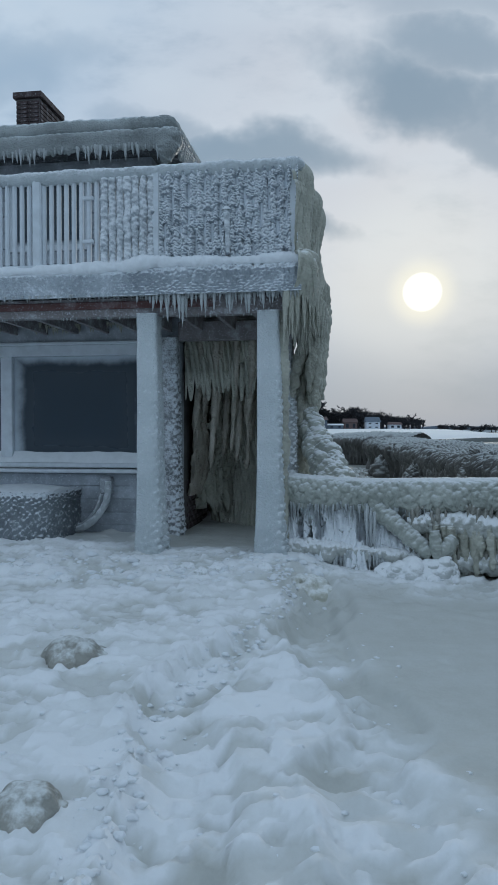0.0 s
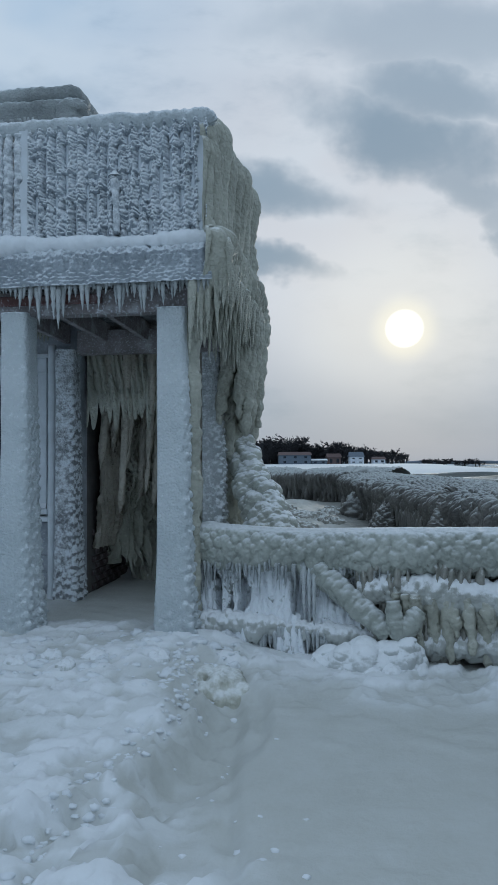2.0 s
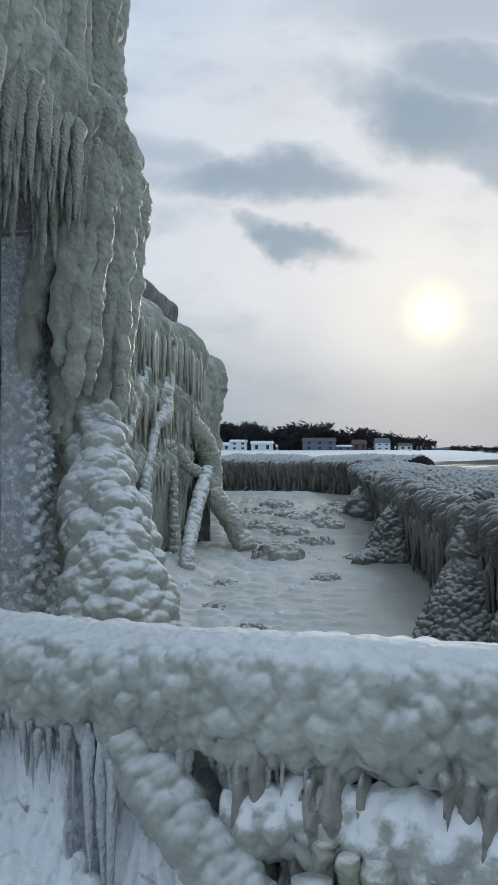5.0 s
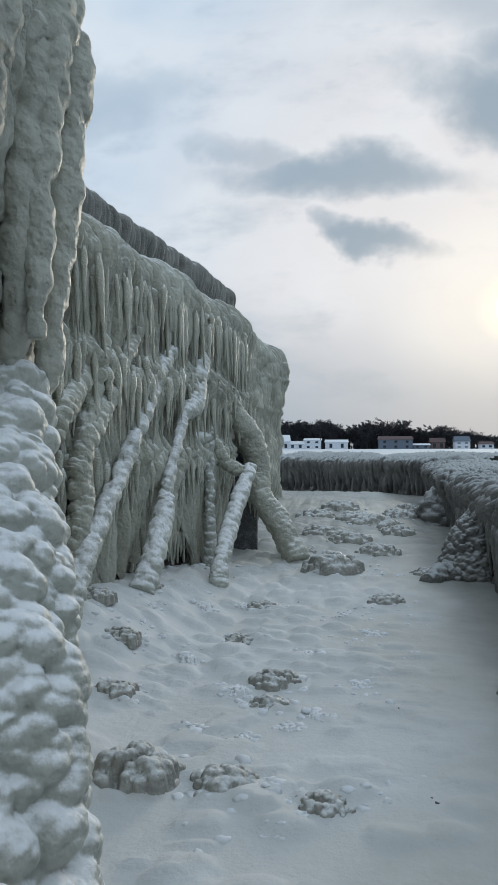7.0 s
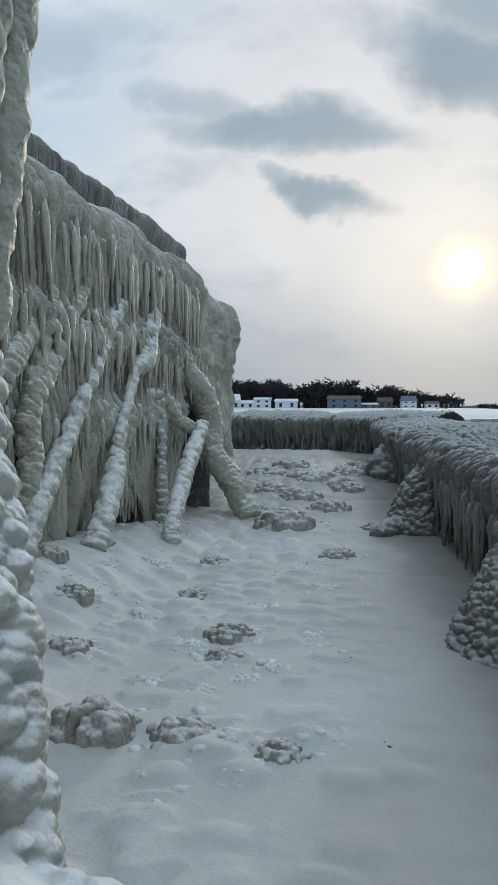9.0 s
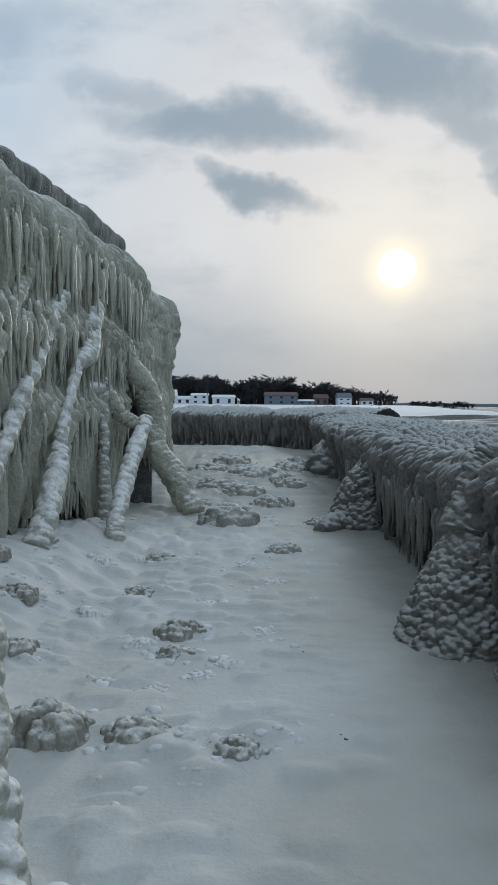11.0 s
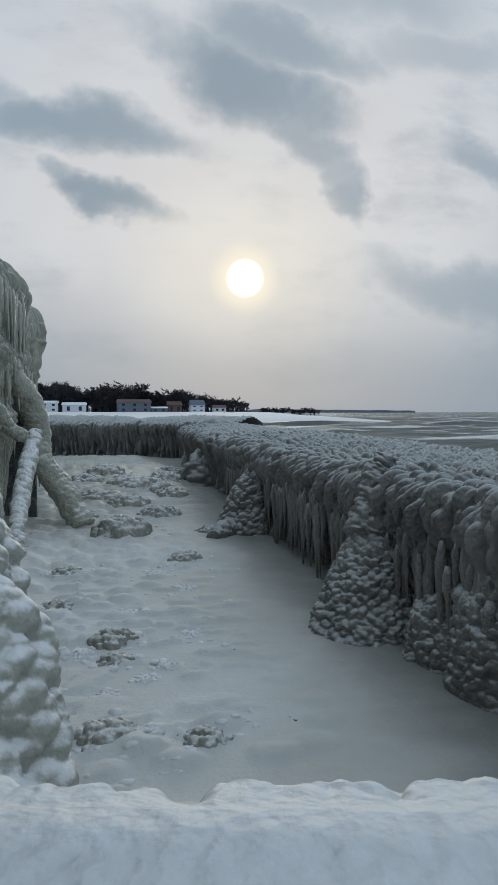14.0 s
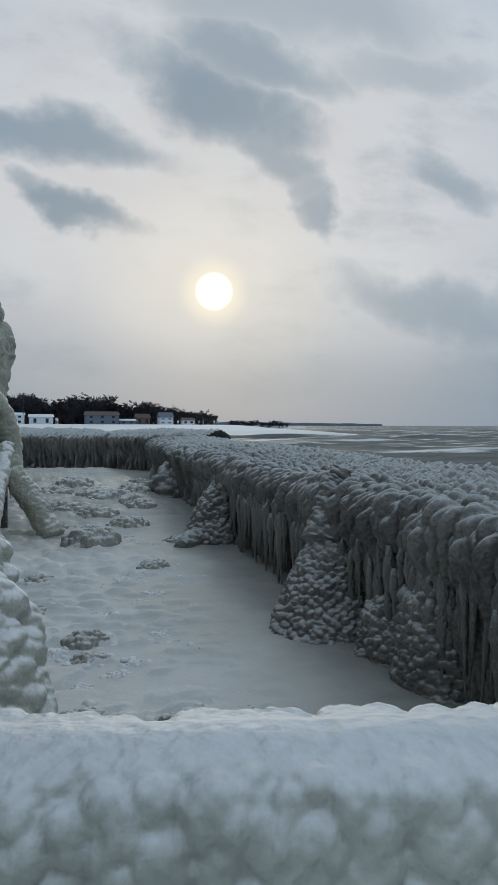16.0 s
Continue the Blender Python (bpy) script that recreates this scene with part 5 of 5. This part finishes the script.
# ---- clods on the yard: place and half width ----
CLODS = [(1.1, 9.62, .21), (1.52, 9.64, .17), (1.62, 10.96, .16), (1.41, 10.78, .09), (1.61, 10.62, .12), (1.33, 13.05, .17), (1.28, 11.9, .14), (0.41, 12.5, .1), (0.51, 11.25, .15), (0.72, 10.5, .13),
         (0.03, 12.3, .06), (1.94, 15.05, .36), (2.64, 18.95, .45), (2.58, 16.4, .3), (2.48, 13.4, .18), (2.15, 11.0, .06), (1.76, 10.27, .06), (0.21, 11.65, .14), (1.53, 10.12, .05), (-0.02, 13.9, .2),
         (2.07, 21.9, .4), (1.63, 20.2, .35), (3.6, 22.7, .35), (1.95, 9.5, .12), (3.1, 15.0, .22), (3.35, 15.3, .2), (0.95, 14.9, .12), (0.6, 14.3, .1), (2.2, 17.2, .32), (2.95, 17.8, .26), (2.4, 19.6, .4), (1.75, 17.7, .3), (3.2, 20.6, .36), (1.5, 16.3, .22), (1.9, 10.45, .07), (2.3, 12.2, .06), (1.8, 11.6, .07), (1.0, 11.3, .06), (1.25, 10.2, .05), (0.85, 12.6, .07), (2.1, 12.9, .05)]


def clod(label, x, y, r, mat, seed, group, flat=0.62, long=0.75, grain=0.2, sink=0.0):
    """A low heap of round frozen beads, like cauliflower."""
    q = random.Random(seed)
    n = 72 if r > 0.14 else 44
    u = np.linspace(-1.35 * r, 1.35 * r, n)
    U, V = np.meshgrid(u, u, indexing="ij")
    z = np.full(U.shape, -0.06)
    for k in range(int(34 + 130 * r)):
        a, d = q.uniform(0, 6.283), math.sqrt(q.random()) * q.choice((0.75, 1.0, 1.0))
        rs = r * grain * q.uniform(0.6, 1.35)
        cx, cy = math.cos(a) * d * r * q.uniform(0.8, 1.05), math.sin(a) * d * r * long
        cz = flat * r * math.sqrt(max(0.0, 1 - d * d)) * q.uniform(0.75, 1.1) - rs * (0.25 if d < 0.65 else 0.6)
        dd = rs * rs - (U - cx) ** 2 - (V - cy) ** 2
        z = np.where(dd > 0, np.maximum(z, cz + np.sqrt(np.maximum(dd, 0))), z)
    inside = np.sqrt(np.clip(1 - (U / r) ** 2 - (V / (r * long)) ** 2, 0, 1))
    z = np.maximum(z, np.where(inside > 0, flat * r * inside * 0.6 - 0.03, -0.06))
    faces = grid_faces(n, n)
    faces = faces[(z.ravel()[faces] > -0.05).any(1)]
    used = np.unique(faces)
    remap = np.zeros(n * n, int)
    remap[used] = np.arange(len(used))
    ob = piece("ice_clod", np.stack([U.ravel(), V.ravel(), z.ravel()], 1)[used], remap[faces], mat)
    ob.location = (x, y, float(ground_height(np.array([x]), np.array([y]))[0]) - 0.004 - sink)
    return tagged(ob, label, "ice clod", group)


for i, (x, y, r) in enumerate(CLODS):
    clod("knobbly clod of frozen spray on the snow", x, y, r * 1.05, CLOD_ICE if r > 0.09 else SNOWY, 110 + i, "clods on the yard", 0.42 if i in (0, 11) else 0.24, 0.8, 0.18 if i < 2 else 0.16)
clod("brownish lump of ice in the trodden snow", -1.12, 4.45, 0.19, CLOD_ICE, 151, "clods before the porch", 0.45, 0.75, 0.42, 0.02)
clod("flat heap of grey ice sunk in the snow", 0.52, 6.58, 0.30, ICE, 152, "clods before the porch", 0.34, 0.7, 0.24, 0.085)
clod("dirty lump of ice in the trodden snow", -0.86, 2.62, 0.13, CLOD_ICE, 153, "clods before the porch", 0.4, 0.8, 0.4, 0.02)
for i, (x, y, r) in enumerate([(-0.82, 6.64, .07), (-1.35, 6.6, .06), (-0.6, 6.75, .06), (-1.7, 6.4, .07), (-0.3, 6.8, .08), (-2.15, 7.5, .06), (0.15, 6.75, .07), (-0.45, 6.55, .05)]):
    clod("broken crust of ice in the trodden snow", x, y, r * 1.1, SNOWY, 160 + i, "clods before the porch", 0.45, 0.8, 0.35)


def crumbs(label, spots, mat):
    """Loose crumbs of ice and snow: x, y, radius."""
    bm = bmesh.new()
    bmesh.ops.create_icosphere(bm, subdivisions=2, radius=1.0)
    unit = np.array([v.co[:] for v in bm.verts])
    tri = np.array([[v.index for v in f.verts] for f in bm.faces])
    bm.free()
    xs = np.array(spots)
    zs = ground_height(xs[:, 0], xs[:, 1])
    vs, fs = [], []
    for i, ((x, y, r), z) in enumerate(zip(spots, zs)):
        p = unit * (r * (0.8 + 0.4 * rnd(i, 1, 0, 3)), r * (0.6 + 0.4 * rnd(i, 2, 0, 3)), r * (0.4 + 0.3 * rnd(i, 3, 0, 3)))
        p = p * (0.5 + 1.0 * vnoise(unit * 2.3 + i * 3.1, 4))[:, None]
        vs.append(p + (x, y, z - 0.25 * r))
        fs.append(tri + i * len(unit))
    return tagged(piece("ice_crumbs", np.vstack(vs), np.vstack(fs), mat), label, "ice crumbs", kind="stuff")


rc = random.Random(12)
spots = []
for i in range(34):
    cx, cy = rc.uniform(0.2, 2.7), rc.uniform(8.9, 15.5)
    for k in range(rc.randint(3, 11)):
        spots.append((cx + rc.gauss(0, 0.13), cy + rc.gauss(0, 0.09), rc.uniform(0.01, 0.034)))
for x, y, r in CLODS:
    for k in range(10):
        a = rc.uniform(0, 6.28)
        spots.append((x + math.cos(a) * r * rc.uniform(1.0, 1.6), y + math.sin(a) * r * rc.uniform(0.8, 1.4), rc.uniform(0.015, 0.04)))
crumbs("crumbs of frozen spray scattered on the snow", spots, SNOWCAP)
spots = []
for i in range(420):
    y = rc.uniform(1.8, 6.9)
    x = float(np.interp(y, (1.8, 3.0, 4.0, 5.0, 6.0, 7.0), (-0.50, -0.52, -0.40, -0.02, 0.35, 0.3))) + rc.gauss(0, 0.07)
    spots.append((x, y, rc.uniform(0.008, 0.03)))
for i in range(330):
    spots.append((rc.uniform(-2.4, 0.7), 6.75 + rc.gauss(0, 0.28), rc.choice((0.012, 0.02, 0.03, 0.05))))
for i in range(160):
    cx, cy = rc.uniform(-2.2, 1.0), rc.uniform(2.0, 6.0)
    spots.append((cx, cy, rc.uniform(0.008, 0.022)))
crumbs("crumbled snow crust before the porch", spots, SNOWCAP)
crumbs("dark crumbs of debris on the snow", [(2.42, 9.58, 0.012), (2.40, 9.62, 0.008), (2.02, 10.95, 0.009), (1.72, 10.7, 0.008), (2.35, 10.6, 0.008), (1.25, 12.0, 0.012)], ROCK)
spots = []
for i in range(295):
    y = rc.uniform(8.2, 17.5)
    x = float(np.interp(y, (7.5, 9.5, 11, 12.4, 13.7, 16, 18.6), (3.58, 3.67, 3.71, 3.76, 3.82, 3.95, 4.08))) - rc.uniform(0.15, 0.24)
    spots.append((x, y, rc.uniform(0.6, 0.84), rc.uniform(0.4, 0.8), rc.uniform(0.3, 0.6)))
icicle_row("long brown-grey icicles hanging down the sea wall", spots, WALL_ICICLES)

# ---- far shore ----
def far_house(label, x, y, w, d, h, roof_h, wall_mat, roof_mat, floors=1, z=1.4):
    ob = thing("far_house", label, "house", pose(x, y, z), "houses on the far shore")
    board("wall", wall_mat, ob, -w / 2, -d / 2, -0.3, w / 2, d / 2, h, bevel=0.03)
    bm = bmesh.new()
    vs = [bm.verts.new(c) for c in ((-w / 2 - 0.3, -d / 2 - 0.3, h), (w / 2 + 0.3, -d / 2 - 0.3, h), (w / 2 + 0.3, d / 2 + 0.3, h), (-w / 2 - 0.3, d / 2 + 0.3, h), (-w / 2 - 0.1, 0, h + roof_h), (w / 2 + 0.1, 0, h + roof_h))]
    for q in ((0, 1, 5, 4), (2, 3, 4, 5), (1, 2, 5), (3, 0, 4), (3, 2, 1, 0)):
        bm.faces.new([vs[i] for i in q])
    part("roof", bm, roof_mat, ob)
    n = max(2, int(w / 2.4))
    for fl in range(floors):
        for i in range(n):
            cx = -w / 2 + w * (i + 0.5) / n
            z0 = h * fl / floors + 0.5
            board("window", PANE, ob, cx - 0.4, -d / 2 - 0.05, z0, cx + 0.4, -d / 2 + 0.02, z0 + min(1.2, h / floors - 0.8), bevel=0)
    return ob


far_house("white cottage with snowy gable", -13.3, 208, 3.6, 5, 2.4, 1.9, PALE, SNOWCAP)
far_house("low white cottage with snowy roof", -9.4, 208, 4.4, 5, 1.7, 0.8, PALE, SNOWCAP)
far_house("white two-storey cottage with snowy roof", -4.8, 208, 4.8, 5, 2.7, 0.6, PALE, SNOWCAP, 2)
far_house("wide white cottage with snowy roof", 2.0, 208, 6.4, 5, 2.1, 0.8, PALE, SNOWCAP)
far_house("blue-grey two-storey lodge with brown roof", 18.5, 208, 9.2, 6, 2.8, 1.0, BLUEGREY, ROOFRED, 2)
far_house("low snowy shed beside the lodge", 25.6, 207, 4.5, 3, 1.2, 0.5, BLUEGREY, SNOWCAP)
far_house("small brown cabin among the trees", 30.7, 212, 4.0, 4, 2.1, 1.2, ROOFRED, ROOFRED)
far_house("pale cottage with steep snowy gable", 37.0, 209, 4.0, 4, 2.2, 1.5, PALE, BLUEGREY, 2)
far_house("small pale boathouse by the water", 43.7, 209, 3.6, 3, 1.4, 0.8, PALE, ROOFRED)
pole = thing("utility_pole", "thin dark utility pole on the far shore", "pole", pose(-2.6, 206, 1.4))
bm = bmesh.new()
bmesh.ops.create_cone(bm, segments=8, radius1=0.12, radius2=0.08, depth=8.8, matrix=Matrix.Translation((0, 0, 4.2)))
part("shaft", bm, BARK, pole)
board("cross_arm", BARK, pole, -0.9, -0.05, 7.8, 0.9, 0.05, 7.95)
for x, w in ((42, 4.4), (52, 4.0)):
    v, f = tube([(x - w, 190, -0.3, 0.5), (x, 190, 0.1, 1.2), (x + w, 190, -0.2, 0.5)], 60, 20, 0.4, 0.9, int(x))
    tagged(piece("breakwater", v, f, ROCK), "dark rock breakwater with snow patches", "breakwater", "breakwaters")


def tree_mesh(seed):
    """A bare winter tree, about 1 high: trunk with limbs, and a crown of fine twigs."""
    r = random.Random(seed)
    tv, tf, cv_, cf = [], [], [], []

    def limb(a, b, ra, rb, vs, fs, m=4):
        d = (b - a).normalized()
        u = d.orthogonal().normalized()
        w = d.cross(u)
        k = len(vs)
        for c, rad in ((a, ra), (b, rb)):
            for j in range(m):
                t = 2 * math.pi * j / m
                vs.append(tuple(c + u * rad * math.cos(t) + w * rad * math.sin(t)))
        for j in range(m):
            fs.append((k + j, k + (j + 1) % m, k + m + (j + 1) % m, k + m + j))

    def grow(a, d, length, rad, depth):
        b = a + d * length
        limb(a, b, rad, rad * 0.6, tv if depth < 2 else cv_, tf if depth < 2 else cf, 5 if depth < 2 else 3)
        if depth >= 5:
            return
        for _ in range(4 if depth < 2 else 3 if depth < 4 else 5):
            nd = (d + Vector((r.uniform(-1, 1), r.uniform(-1, 1), r.uniform(-0.35, 0.6))) * 0.95).normalized()
            grow(a + d * length * r.uniform(0.15, 1.0), nd, length * r.uniform(0.50, 0.72), max(rad * 0.55, 0.0035), depth + 1)
    grow(Vector((0, 0, -0.03)), Vector((r.uniform(-0.05, 0.05), 0, 1)), 0.3, 0.022, 0)
    top = max(v[2] for v in cv_)
    tv, cv_ = np.array(tv) / top, np.array(cv_) / top
    return mesh_of("trunk", tv, tf, BARK, False), mesh_of("crown", cv_, cf, BARK, False)


TREES = [tree_mesh(i) for i in range(4)]
WOOD_TOP = [(-40, 8.5), (-20, 8.5), (-13.7, 8.8), (-2.4, 9.0), (5.7, 6.4), (9.4, 8.2), (18.5, 8.8), (25.9, 6.5), (32.2, 7.2), (39.6, 6.4), (45.4, 4.5), (49.6, 5.2), (54.3, 2.4)]
rt = random.Random(3)
wood_x, wood_h = [p[0] for p in WOOD_TOP], [p[1] for p in WOOD_TOP]
far_v, far_f, far_n = [], [], 0
for i in range(370):
    x = rt.uniform(-36, 54)
    h = float(np.interp(x, wood_x, wood_h)) * (rt.uniform(0.75, 1.12) if i % 3 else rt.uniform(0.3, 0.6))
    y = rt.uniform(214, 240) if i % 3 else rt.uniform(212, 222)
    trunk, crown = rt.choice(TREES)
    place = pose(x * y / 215, y, 1.3, 0, 0, rt.uniform(0, 360)) @ Matrix.Diagonal((h * 1.2, h * 1.2, h, 1))
    if i >= 260:
        # the wood behind, as one mass
        m4 = np.array(place)
        for me in (trunk, crown):
            co = np.empty(len(me.vertices) * 3)
            me.vertices.foreach_get("co", co)
            ix = np.empty(len(me.loops), int)
            me.loops.foreach_get("vertex_index", ix)
            far_v.append(co.reshape(-1, 3) @ m4[:3, :3].T + m4[:3, 3] + (0, 14, 0))
            far_f.append(ix.reshape(-1, 4) + far_n)
            far_n += len(far_v[-1])
        continue
    tree = thing("bare_tree", "bare dark winter tree on the far shore", "tree", place, "trees on the far shore")
    for nm, me in (("trunk", trunk), ("crown", crown)):
        o = new(nm, me)
        o.parent = tree
tagged(piece("far_wood", np.vstack(far_v), np.vstack(far_f), BARK, smooth=False), "dense dark winter wood behind the shore", "trees", kind="stuff")
for i in range(30):
    h = rt.uniform(3.2, 5.5)
    trunk, crown = rt.choice(TREES)
    tree = thing("bare_tree", "bare dark winter tree on the distant point", "tree", pose(116 + i * 1.3, 420 + rt.uniform(0, 10), -0.4, 0, 0, rt.uniform(0, 360)) @ Matrix.Diagonal((h * 1.7, h * 1.7, h, 1)), "trees on the distant point")
    for nm, me in (("trunk", trunk), ("crown", crown)):
        o = new(nm, me)
        o.parent = tree
v, f = tube([(105, 422, -0.6, 0.5), (135, 424, -0.5, 1.2), (165, 424, -0.7, 0.4)], 40, 14, 0.5, 3, 77)
tagged(piece("distant_point", v, f, SNOWCAP), "low snowy point of land across the lake", "shore", kind="structure")
v, f = tube([(250, 2200, 0, 3), (700, 2200, 0, 9), (1150, 2200, 0, 3)], 60, 10, 3, 60, 78)
tagged(piece("far_shore", v, f, BLUEGREY), "faint distant shoreline on the horizon", "shore", kind="structure")

# ---- bricks, last ----
bm = bmesh.new()
box_mesh(bm, -0.02, -0.1, -0.03, 0.02, 0.1, 0.03, 0.005)
first = part("brick", bm, BRICK, house)
first.location = (-1.64, 1.95, 0.1)
for y0, y1, z1, bx in ((1.95, 3.9, 0.85, -1.64), (4.4, 7.8, 0.95, -1.42)):
    rows = int(z1 / 0.072)
    for r in range(rows):
        for i in range(int((y1 - y0) / 0.212)):
            o = new("brick", first.data)
            o.parent = house
            o.location = (bx + rt.uniform(-0.004, 0.004), y0 + 0.212 * i + 0.106 * (r % 2) + 0.1, 0.06 + 0.072 * r)
for r in range(14):
    o = new("brick", first.data)
    o.parent = house
    o.matrix_basis = pose(-1.76, 1.60, 1.0 + 0.072 * r, 0, 0, 90)
for side in range(2):
    for r in range(20):
        for i in range(4 if side else 2):
            o = new("brick", first.data)
            o.parent = chim
            o.matrix_basis = pose(-4.66, 4.13 + 0.212 * i, 5.62 + 0.072 * r) if side else pose(-4.97 + 0.205 * i, 4.02, 5.62 + 0.072 * r, 0, 0, 90)
